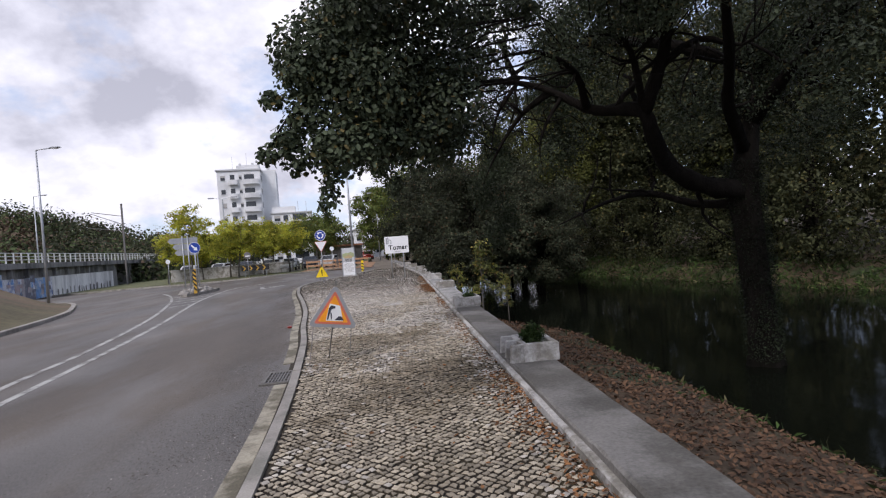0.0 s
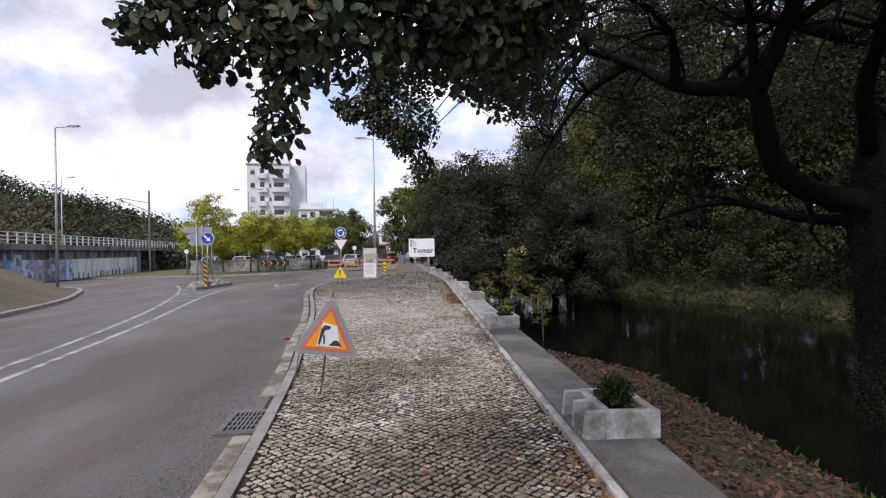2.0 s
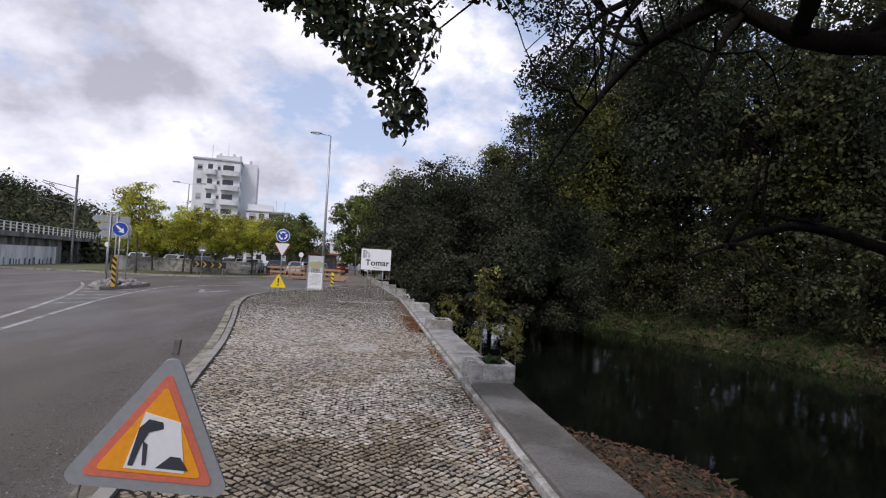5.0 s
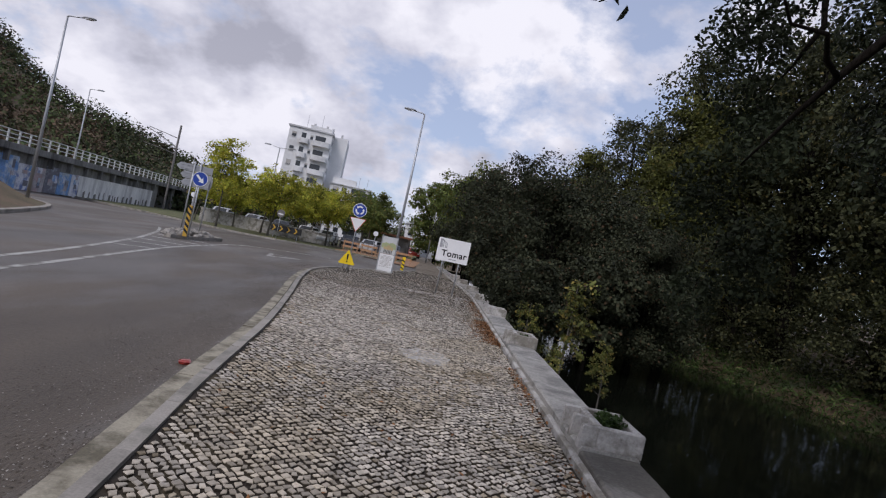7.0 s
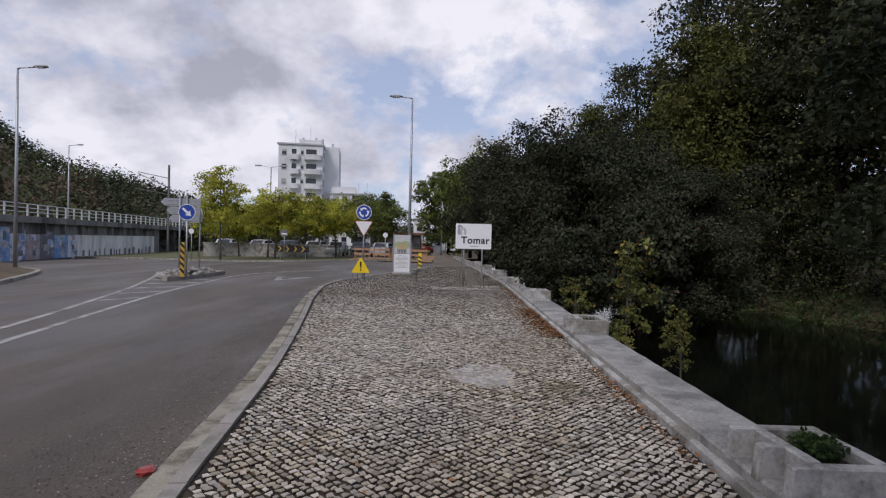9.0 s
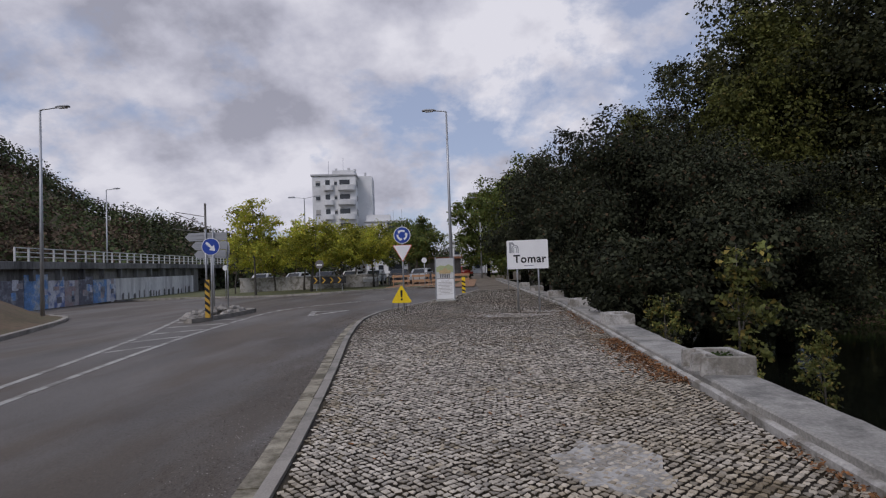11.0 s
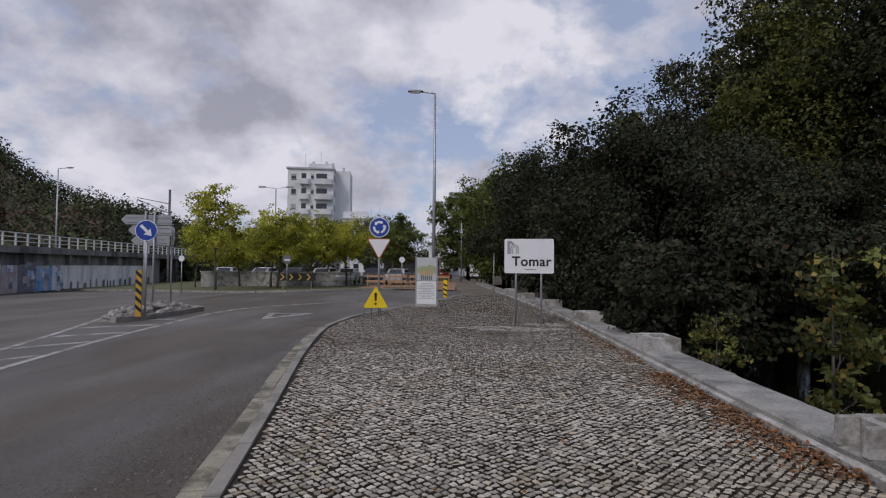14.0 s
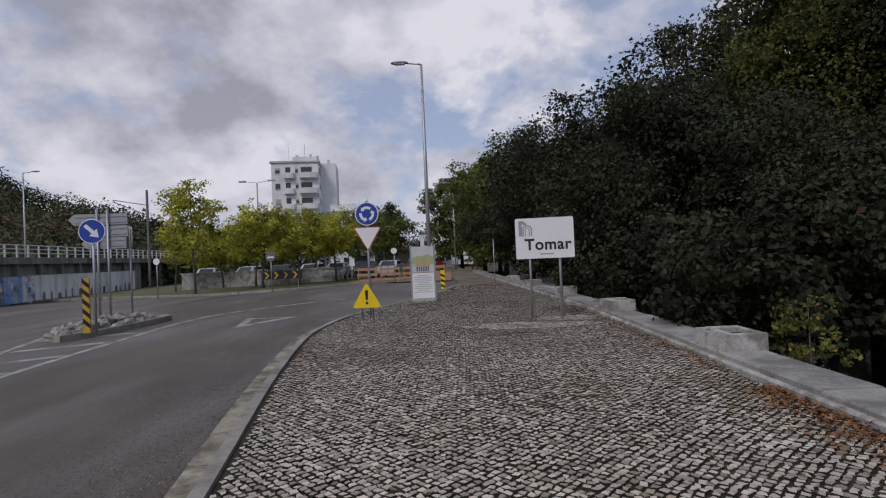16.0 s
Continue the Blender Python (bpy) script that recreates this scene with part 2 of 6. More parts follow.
M = {
    "asphalt": mat("asphalt", (0.118, 0.107, 0.095), 0.6, 0.6, 0.7, 70, 0.8, second=(0.082, 0.064, 0.046), amount=0.62, spec=0.5, coord="World", stretch=(1, 0.3, 1)),
    "road_paint": mat("road_paint", (0.4, 0.39, 0.36), 0.7, 0.3, 3, 40, 0.1, second=(0.19, 0.18, 0.16), amount=0.55, coord="World"),
    "gutter": mat("gutter_concrete", (0.33, 0.3, 0.23), 0.85, 0.3, 2.5, 50, 0.3, second=(0.13, 0.115, 0.08), amount=0.5, coord="World"),
    "kerb": mat("kerb_stone", (0.31, 0.285, 0.25), 0.8, 0.25, 2.5, 60, 0.3, second=(0.2, 0.19, 0.16), amount=0.4, random=0.12, coord="World"),
    "joint": mat("joint_dirt", (0.034, 0.027, 0.02), 0.95, 0.4, 3, 80, 0.5, second=(0.06, 0.048, 0.028), amount=0.5, coord="World"),
    "cobble": mat("limestone_cobble", (0.435, 0.392, 0.33), 0.7, 0.28, 0.55, 45, 0.4, second=(0.36, 0.31, 0.235), amount=0.42, random=0.45, coord="World"),
    # brown stain, with the shade of the trees put into the stone colour
    "cobble_dirty_shaded": mat("dirty_shaded_cobble", (0.35, 0.3, 0.222), 0.8, 0.35, 0.8, 45, 0.35, second=(0.2, 0.162, 0.108), amount=0.5, random=0.4, coord="World"),
    "cobble_far": mat("trodden_cobble", (0.41, 0.37, 0.308), 0.75, 0.3, 0.6, 45, 0.35, second=(0.29, 0.24, 0.18), amount=0.48, random=0.45, coord="World"),
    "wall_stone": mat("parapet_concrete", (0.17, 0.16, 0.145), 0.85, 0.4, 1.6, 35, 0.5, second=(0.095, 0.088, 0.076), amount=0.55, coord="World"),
    "white_stone": mat("whitewashed_concrete", (0.43, 0.415, 0.39), 0.85, 0.35, 4, 30, 0.5, second=(0.22, 0.205, 0.175), amount=0.52, coord="World"),
    "hazard_orange": mat("dirty_yellow_sheeting", (0.52, 0.31, 0.04), 0.5, 0.2, 6, 40, 0.03),
    "worn_white": mat("worn_whitewash", (0.33, 0.317, 0.29), 0.85, 0.4, 2.2, 35, 0.5, second=(0.19, 0.185, 0.17), amount=0.52, coord="World"),
    "dust": mat("road_dirt", (0.085, 0.072, 0.056), 0.95, 0.3, 8, 60, 0.3, random=0.35),
    "ivy_leaf": leaf_mat("ivy_leaves", (0.026, 0.034, 0.017), (0.012, 0.016, 0.009), None, 0.1, 0.7, 0.12),
    "soil": mat("soil", (0.04, 0.03, 0.02), 0.95, 0.4, 8, 60, 0.6),
    "bank": mat("bank_earth", (0.07, 0.048, 0.028), 0.95, 0.4, 0.8, 25, 0.6, second=(0.035, 0.045, 0.018), amount=0.4, coord="World"),
    "verge": mat("dry_grass_ground", (0.1, 0.085, 0.045), 0.95, 0.45, 0.3, 6, 0.8, second=(0.13, 0.09, 0.055), amount=0.55, coord="World"),
    "grass": mat("grass_ground", (0.1, 0.105, 0.045), 0.95, 0.4, 0.4, 20, 0.6, second=(0.13, 0.13, 0.05), amount=0.45, coord="World"),
    "steel": mat("galvanised_steel", (0.42, 0.43, 0.44), 0.5, 0.15, 3, 40, 0.05, metal=0.7),
    "grey_back": mat("sign_back_grey", (0.33, 0.34, 0.35), 0.55, 0.12, 2, 30, 0.05, metal=0.3),
    "iron": mat("cast_iron", (0.17, 0.16, 0.15), 0.7, 0.3, 6, 50, 0.2, metal=0.3),
    "symbol": mat("faded_black_print", (0.045, 0.048, 0.06), 0.5, 0.25, 8, 40, 0.05),
    "black": mat("black_paint", (0.015, 0.015, 0.015), 0.5, 0.2, 5, 30, 0.05),
    "yellow": mat("yellow_sheeting", (0.85, 0.6, 0.01), 0.4, 0.08, 3, 40, 0.02),
    "orange": mat("orange_sheeting", (0.85, 0.33, 0.02), 0.4, 0.1, 4, 40, 0.02),
    "red_border": mat("faded_red_border", (0.62, 0.16, 0.1), 0.45, 0.15, 5, 40, 0.02),
    "white": mat("white_sheeting", (0.78, 0.78, 0.77), 0.45, 0.06, 2, 30, 0.02),
    "blue": mat("blue_sheeting", (0.02, 0.06, 0.33), 0.4, 0.1, 2, 30, 0.02),
    "facade": mat("white_render_facade", (0.72, 0.72, 0.71), 0.85, 0.08, 0.3, 4, 0.1, second=(0.6, 0.6, 0.59), amount=0.35, coord="World"),
    "facade_grey": mat("grey_facade", (0.5, 0.5, 0.5), 0.85, 0.1, 0.3, 4, 0.1, coord="World"),
    "window_dark": mat("window_glass_dark", (0.03, 0.035, 0.04), 0.15, 0.2, 0.5, 2, 0.0, spec=0.6),
    "shutter": mat("roller_shutter", (0.42, 0.4, 0.37), 0.7, 0.1, 1, 8, 0.1),
    "viaduct": mat("viaduct_concrete", (0.2, 0.195, 0.185), 0.9, 0.4, 0.7, 10, 0.4, second=(0.07, 0.068, 0.064), amount=0.5, coord="World", stretch=(1, 1, 0.25)),
    "painted_wall": mat("painted_wall_grey", (0.74, 0.73, 0.72), 0.85, 0.25, 0.8, 9, 0.2, second=(0.46, 0.45, 0.45), amount=0.5, coord="World", stretch=(1, 1, 0.2)),
    "rail_white": mat("white_railing", (0.62, 0.62, 0.6), 0.6, 0.15, 1, 10, 0.05),
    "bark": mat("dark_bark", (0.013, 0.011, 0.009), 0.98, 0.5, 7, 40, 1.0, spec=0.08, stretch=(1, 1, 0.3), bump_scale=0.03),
    "bark_grey": mat("grey_bark", (0.11, 0.1, 0.085), 0.95, 0.4, 4, 30, 0.7, stretch=(1, 1, 0.3), bump_scale=0.02),
    "litter": mat("fallen_leaves", (0.085, 0.046, 0.024), 0.85, 0.3, 4, 40, 0.2, random=0.6),
    "litter_orange": mat("orange_fallen_leaves", (0.19, 0.088, 0.034), 0.85, 0.3, 4, 40, 0.2, random=0.6),
    "rock": mat("broken_stone", (0.3, 0.28, 0.25), 0.9, 0.3, 5, 40, 0.5, random=0.3),
    "tile_roof": mat("clay_roof", (0.3, 0.14, 0.08), 0.85, 0.25, 1, 10, 0.3),
    "oak_leaf": leaf_mat("oak_leaves", (0.06, 0.074, 0.042), (0.018, 0.024, 0.013), (0.1, 0.08, 0.03), 0.05, 0.5, 0.18),
    "river_leaf": leaf_mat("riverside_leaves", (0.05, 0.056, 0.031), (0.021, 0.025, 0.014), (0.07, 0.047, 0.026), 0.07, 0.75, 0.15),
    "tall_leaf": leaf_mat("poplar_leaves", (0.068, 0.072, 0.031), (0.027, 0.032, 0.015), (0.095, 0.08, 0.028), 0.06, 0.6, 0.22),
    "poplar_green": leaf_mat("green_poplar_leaves", (0.13, 0.137, 0.036), (0.062, 0.07, 0.021), (0.14, 0.12, 0.032), 0.06, 0.6, 0.3),
    "lime_leaf": leaf_mat("yellow_green_leaves", (0.44, 0.44, 0.06), (0.24, 0.27, 0.045), (0.5, 0.42, 0.06), 0.2, 0.5, 0.45),
    "park_leaf": leaf_mat("park_tree_leaves", (0.15, 0.18, 0.045), (0.07, 0.095, 0.028), (0.2, 0.17, 0.04), 0.12, 0.5, 0.35),
    "sapling_leaf": leaf_mat("sapling_leaves", (0.18, 0.19, 0.055), (0.08, 0.095, 0.028), (0.28, 0.22, 0.06), 0.2, 0.45, 0.35),
    "grass_blade": leaf_mat("grass_blades", (0.06, 0.095, 0.025), (0.03, 0.048, 0.016), (0.12, 0.11, 0.05), 0.12, 0.6, 0.3),
    "hill_leaf": leaf_mat("hillside_leaves", (0.058, 0.066, 0.034), (0.03, 0.035, 0.02), (0.1, 0.075, 0.05), 0.2, 0.7, 0.2, 0.12),
    "hill_bright": leaf_mat("bright_hillside_leaves", (0.1, 0.125, 0.05), (0.05, 0.065, 0.03), None, 0.1, 0.7, 0.2, 0.12),
    "hill_brown": leaf_mat("brown_hillside_scrub", (0.115, 0.082, 0.054), (0.062, 0.044, 0.031), (0.075, 0.08, 0.04), 0.25, 0.8, 0.1, 0.12),
    "fern": leaf_mat("planter_weeds", (0.075, 0.12, 0.035), (0.03, 0.052, 0.016), None, 0.1, 0.5, 0.35),
}


def water_mat():
    m = bpy.data.materials.new("river_water")
    m.use_nodes = True
    n, l = m.node_tree.nodes, m.node_tree.links
    b = n["Principled BSDF"]
    b.inputs["Base Color"].default_value = (0.005, 0.006, 0.004, 1)
    b.inputs["Roughness"].default_value, b.inputs["IOR"].default_value = 0.06, 1.33
    geo = n.new("ShaderNodeNewGeometry")
    t = n.new("ShaderNodeTexNoise"); t.inputs["Scale"].default_value, t.inputs["Detail"].default_value = 1.6, 4
    bp = n.new("ShaderNodeBump"); bp.inputs["Strength"].default_value, bp.inputs["Distance"].default_value = 0.12, 0.05
    l.new(geo.outputs["Position"], t.inputs["Vector"]); l.new(t.outputs[0], bp.inputs["Height"]); l.new(bp.outputs[0], b.inputs["Normal"])
    return m


M["water"] = water_mat()


# ---- building helpers ----
def mesh_of(name, verts, faces, material, smooth=False):
    me = bpy.data.meshes.new(name)
    me.from_pydata([tuple(v) for v in verts], [], [tuple(f) for f in faces])
    me.materials.append(material)
    if smooth:
        me.polygons.foreach_set("use_smooth", [True] * len(me.polygons))
    me.update()
    return me


class Shape:
    """Gathers the vertices and faces of one part."""

    def __init__(self):
        self.v, self.f = [], []

    def add(self, verts, faces):
        k = len(self.v)
        self.v += [tuple(p) for p in verts]
        self.f += [tuple(i + k for i in q) for q in faces]
        return self

    def box(self, x0, x1, y0, y1, z0, z1, c=0.0, m=None):
        """A box; c chamfers its upright and top edges."""
        if c <= 0:
            v = [(x, y, z) for z in (z0, z1) for x, y in ((x0, y0), (x1, y0), (x1, y1), (x0, y1))]
            f = [(3, 2, 1, 0), (4, 5, 6, 7), (0, 1, 5, 4), (1, 2, 6, 5), (2, 3, 7, 6), (3, 0, 4, 7)]
        else:
            def ring(d, z):
                a, b2, e, g = x0 + d, x1 - d, y0 + d, y1 - d
                return [(a + c, e, z), (b2 - c, e, z), (b2, e + c, z), (b2, g - c, z), (b2 - c, g, z), (a + c, g, z), (a, g - c, z), (a, e + c, z)]
            v = ring(0, z0) + ring(0, z1 - c) + ring(c, z1)
            f = [tuple(range(7, -1, -1)), tuple(range(16, 24))]
            for k in (0, 8):
                f += [(k + i, k + (i + 1) % 8, k + 8 + (i + 1) % 8, k + 8 + i) for i in range(8)]
        if m is not None:
            v = [m @ Vector(p) for p in v]
        return self.add(v, f)

    def tube(self, pts, radii, seg=8, cap=True, rough=0.0):
        """A round, tapering tube along points."""
        pts = [Vector(p) for p in pts]
        if isinstance(radii, (int, float)):
            radii = [radii] * len(pts)
        v, f = [], []
        side = None
        for i, p in enumerate(pts):
            d = (pts[min(i + 1, len(pts) - 1)] - pts[max(i - 1, 0)]).normalized()
            if side is None:
                side = d.orthogonal().normalized()
            side = (side - d * side.dot(d)).normalized()
            up = d.cross(side)
            for s in range(seg):
                a = 2 * math.pi * s / seg
                k = 1 + rough * noise.noise(Vector((p.x * 3 + s * 1.7, p.y * 3, p.z * 3)))
                v.append(p + radii[i] * k * (math.cos(a) * side + math.sin(a) * up))
        for i in range(len(pts) - 1):
            for s in range(seg):
                a, b2 = i * seg + s, i * seg + (s + 1) % seg
                f.append((a, b2, b2 + seg, a + seg))
        if cap:
            f += [tuple(range(seg - 1, -1, -1)), tuple(range(len(v) - seg, len(v)))]
        return self.add(v, f)

    def slab(self, outline, lo, hi, m=None):
        """A flat outline (x, z) with a thickness along y from lo to hi."""
        k = len(outline)
        v = [(x, lo, z) for x, z in outline] + [(x, hi, z) for x, z in outline]
        f = [tuple(range(k)), tuple(range(2 * k - 1, k - 1, -1))]
        f += [(i, i + k, (i + 1) % k + k, (i + 1) % k) for i in range(k)]
        if m is not None:
            v = [m @ Vector(p) for p in v]
        return self.add(v, f)

    def plate(self, outline, z0, z1):
        """A flat outline (x, y) with a thickness in z."""
        k = len(outline)
        v = [(x, y, z0) for x, y in outline] + [(x, y, z1) for x, y in outline]
        f = [tuple(range(k - 1, -1, -1)), tuple(range(k, 2 * k))]
        f += [(i, (i + 1) % k, (i + 1) % k + k, i + k) for i in range(k)]
        return self.add(v, f)


def part(name, shape, material, parent=None, label="", smooth=False):
    """One mesh object, under its thing if it has one."""
    ob = new(name, mesh_of(name, shape.v, shape.f, M[material] if isinstance(material, str) else material, smooth))
    if parent is not None:
        ob.parent = parent
    if label:
        ob["label"] = label
    return ob


def thing(name, label, category, at=None, group="", kind=""):
    ob = new(name)
    ob.empty_display_size = 0.1
    if at is not None:
        ob.matrix_basis = at
    return tagged(ob, label, category, group, kind)


def disc(cx, cz, r, k=32, a0=0.0, a1=360.0):
    n = k if a1 - a0 >= 360 else k + 1
    return [(cx + r * math.cos(radians(a0 + (a1 - a0) * i / k)), cz + r * math.sin(radians(a0 + (a1 - a0) * i / k))) for i in range(n)]


def round_poly(corners, r, k=5):
    """A polygon (x, z) with rounded corners."""
    out, n = [], len(corners)
    for i in range(n):
        p, a, b2 = Vector(corners[i]), Vector(corners[i - 1]), Vector(corners[(i + 1) % n])
        u, w = (a - p).normalized(), (b2 - p).normalized()
        half = math.acos(max(-1, min(1, u.dot(w)))) / 2
        d = r / math.tan(half)
        s, e = p + u * d, p + w * d
        c = p + (u + w).normalized() * (r / math.sin(half))
        a0, a1 = math.atan2(s.y - c.y, s.x - c.x), math.atan2(e.y - c.y, e.x - c.x)
        while a1 - a0 > math.pi: a1 -= 2 * math.pi
        while a1 - a0 < -math.pi: a1 += 2 * math.pi
        out += [(c.x + r * math.cos(a0 + (a1 - a0) * j / k), c.y + r * math.sin(a0 + (a1 - a0) * j / k)) for j in range(k + 1)]
    return out


def leaf_mesh(name, pos, size, material, rng, up=0.5, lobed=False, aspect=0.55, normals=None):
    """Many leaves at the given places: each a small folded blade, turned at random, facing partly up or outwards."""
    n = len(pos)
    pos = np.asarray(pos, float)
    nrm = rng.normal(size=(n, 3))
    nrm[:, 2] += up
    if normals is not None:
        nrm += np.asarray(normals) * 1.6
    nrm /= np.linalg.norm(nrm, axis=1, keepdims=True)
    d = rng.normal(size=(n, 3))
    d[:, 2] -= 0.4
    d -= nrm * (d * nrm).sum(1, keepdims=True)
    d /= np.linalg.norm(d, axis=1, keepdims=True) + 1e-9
    s = np.cross(nrm, d)
    L = (size * rng.uniform(0.65, 1.35, n))[:, None]
    W = L * aspect
    if lobed:
        pat = [(0, 0, 0), (0.45, 0.42, 0.08), (1.0, 0.36, 0.04), (1.25, 0, -0.1), (1.0, -0.36, 0.04), (0.45, -0.42, 0.08)]
        tris = [(0, 1, 2, 3), (0, 3, 4, 5)]
    else:
        pat = [(0, 0, 0), (0.55, 0.5, 0.1), (1.1, 0, -0.08), (0.55, -0.5, 0.1)]
        tris = [(0, 1, 2, 3)]
    k = len(pat)
    V = np.empty((n, k, 3))
    for i, (a, b2, c) in enumerate(pat):
        V[:, i] = pos + d * L * a + s * W * b2 * 1.3 + nrm * L * c
    base = (np.arange(n) * k)[:, None]
    F = np.concatenate([base + np.array(q)[None] for q in tris], 1).reshape(-1, len(tris[0]))
    me = bpy.data.meshes.new(name)
    me.vertices.add(n * k)
    me.vertices.foreach_set("co", V.reshape(-1))
    w = F.shape[1]
    me.loops.add(F.size)
    me.loops.foreach_set("vertex_index", F.reshape(-1).astype(np.int32))
    me.polygons.add(len(F))
    me.polygons.foreach_set("loop_start", (np.arange(len(F)) * w).astype(np.int32))
    me.materials.append(M[material] if isinstance(material, str) else material)
    me.update(calc_edges=True)
    return me


def ball_points(rng, centre, radii, n, shell=0.55):
    """Places in an ellipsoid, more of them towards its outside."""
    d = rng.normal(size=(n, 3))
    d /= np.linalg.norm(d, axis=1, keepdims=True)
    r = (shell + (1 - shell) * rng.random(n)) ** 0.7
    return np.asarray(centre) + d * r[:, None] * np.asarray(radii), d


def ground_z(x, y):
    """The lie of the land: the street falls gently to the viaduct, the river lies low beside the parapet."""
    return -0.1 - 0.026 * max(0.0, min(-x - 12.0, 60.0))


# ---- the ground, the river and the street ----
KERB = [(-0.35, -12), (-0.62, -4), (-0.8, 2), (-1.08, 6.5), (-1.58, 11), (-2.07, 14), (-2.5, 17), (-2.85, 19), (-3.48, 22.2), (-4.27, 26), (-4.92, 30), (-4.98, 32), (-4.78, 34), (-4.2, 36.6), (-3.5, 39.3), (-2.75, 42), (-2.1, 45.5), (-1.65, 48.7)]
FAR_SHORE = [(26, -40), (25, 5), (21.5, 20), (19, 27), (17, 35), (14.5, 46), (11, 60), (8, 80), (0, 120), (-20, 200)]
LINE_A = [(-3.9, -2), (-5.3, 6), (-6.38, 13), (-7.45, 18.8), (-8.65, 24.2), (-9.4, 28), (-9.85, 31.5), (-10.2, 35), (-9.9, 37.5), (-8.6, 40), (-6.6, 42.2)]
LINE_B = [(-4.15, -2), (-5.65, 6), (-6.55, 10.1), (-7.1, 13.8), (-8.45, 20), (-9.95, 25.2), (-11.2, 29), (-12.8, 33), (-14.2, 36), (-15.2, 37.9)]
WATER_Z = -1.75


def along(points, y):
    for (xa, ya), (xb, yb) in zip(points, points[1:]):
        if ya <= y <= yb:
            return xa + (xb - xa) * (y - ya) / (yb - ya)
    return points[0][0] if y < points[0][1] else points[-1][0]


def wall_x(y):
    return 1.68 - 0.06 * max(0.0, y - 34.0)


def smooth_line(points, step=0.4):
    """Evenly spaced places on a smooth curve through the points."""
    out = []
    for i in range(len(points) - 1):
        p0, p1, p2, p3 = (Vector(points[max(0, min(len(points) - 1, i + k))]) for k in (-1, 0, 1, 2))
        n = max(2, int((p2 - p1).length / step))
        for j in range(n):
            t = j / n
            out.append(0.5 * ((2 * p1) + (p2 - p0) * t + (2 * p0 - 5 * p1 + 4 * p2 - p3) * t * t + (3 * p1 - p0 - 3 * p2 + p3) * t ** 3))
    out.append(Vector(points[-1]))
    return out


def ribbon(line, left, right, z0, z1, lift=None):
    """A strip beside a line, from left to right of it (metres), between two heights."""
    s = Shape()
    rows = []
    for i, p in enumerate(line):
        d = (line[min(i + 1, len(line) - 1)] - line[max(i - 1, 0)]).normalized()
        nrm = Vector((d.y, -d.x))
        a, b2 = p + nrm * left, p + nrm * right
        g = lift(p.x, p.y) if lift else 0.0
        rows.append([(a.x, a.y, z0 + g), (a.x, a.y, z1 + g), (b2.x, b2.y, z1 + g), (b2.x, b2.y, z0 + g)])
    s.v = [q for r in rows for q in r]
    for i in range(len(rows) - 1):
        k = i * 4
        s.f += [(k + 1, k + 2, k + 6, k + 5), (k, k + 1, k + 5, k + 4), (k + 2, k + 3, k + 7, k + 6)]
    e = (len(rows) - 1) * 4
    s.f += [(3, 2, 1, 0), (e, e + 1, e + 2, e + 3)]
    return s


def land(x, y):
    """Height of the ground sheet."""
    wx = wall_x(y) + 0.5
    if x <= wx:
        return ground_z(x, y) - 0.06 - 0.25 * (1 if y < 30 and x > -14 else 0)
    fs = along(FAR_SHORE, y)
    if x < fs:
        d = x - wx
        if y < 12.5:
            z = 0.05 - 0.28 * min(d, 2.1) - 0.72 * max(0.0, d - 2.1)
        elif y < 15.5:
            k = (15.5 - y) / 3
            z = (0.05 - 0.28 * min(d, 2.1)) * k - 1.9 * (1 - k) - 0.72 * max(0.0, d - 2.1)
        elif y < 21:
            z = -2.3 - 0.1 * d
        else:
            z = -1.25 - 0.22 * d - 0.6 * max(0, 23 - y) / 2
        return max(-2.6, z) + 0.06 * noise.noise(Vector((x * 0.9, y * 0.9, 0)))
    d = x - fs
    return min(WATER_Z - 0.5 + d * 0.55, -0.9 + 0.05 * d) + 0.25 * noise.noise(Vector((x * 0.25, y * 0.25, 3)))


def build_ground():
    xs = [-2500, -1200, -600, -300, -180, -120] + list(np.arange(-90, 0, 3.0)) + list(np.arange(0, 1.9, 0.5)) + list(np.arange(1.95, 8, 0.3)) + list(np.arange(8, 32, 0.8)) + [35, 40, 50, 70, 110, 200, 500, 1200, 2500]
    ys = [-2500, -900, -300, -120, -60, -30] + list(np.arange(-20, 30, 0.6)) + list(np.arange(30, 90, 2.0)) + [95, 105, 120, 150, 200, 300, 600, 1200, 2500]
    v = [(x, y, land(x, y)) for y in ys for x in xs]
    w = len(xs)
    f = [(j * w + i, j * w + i + 1, (j + 1) * w + i + 1, (j + 1) * w + i) for j in range(len(ys) - 1) for i in range(w - 1)]
    s = Shape(); s.v, s.f = v, f
    g = part("ground", s, "bank", smooth=True)
    tagged(g, "bare brown earth bank sloping to the river", "ground", kind="structure")
    s = Shape()
    s.add([(1.9, -300, WATER_Z), (70, -300, WATER_Z), (70, 300, WATER_Z), (-40, 300, WATER_Z), (-3.0, 120, WATER_Z), (-0.5, 80, WATER_Z), (1.9, 40, WATER_Z)], [tuple(range(7))])
    tagged(part("water", s, "water"), "dark still river water below the parapet", "river", kind="structure")


build_ground()


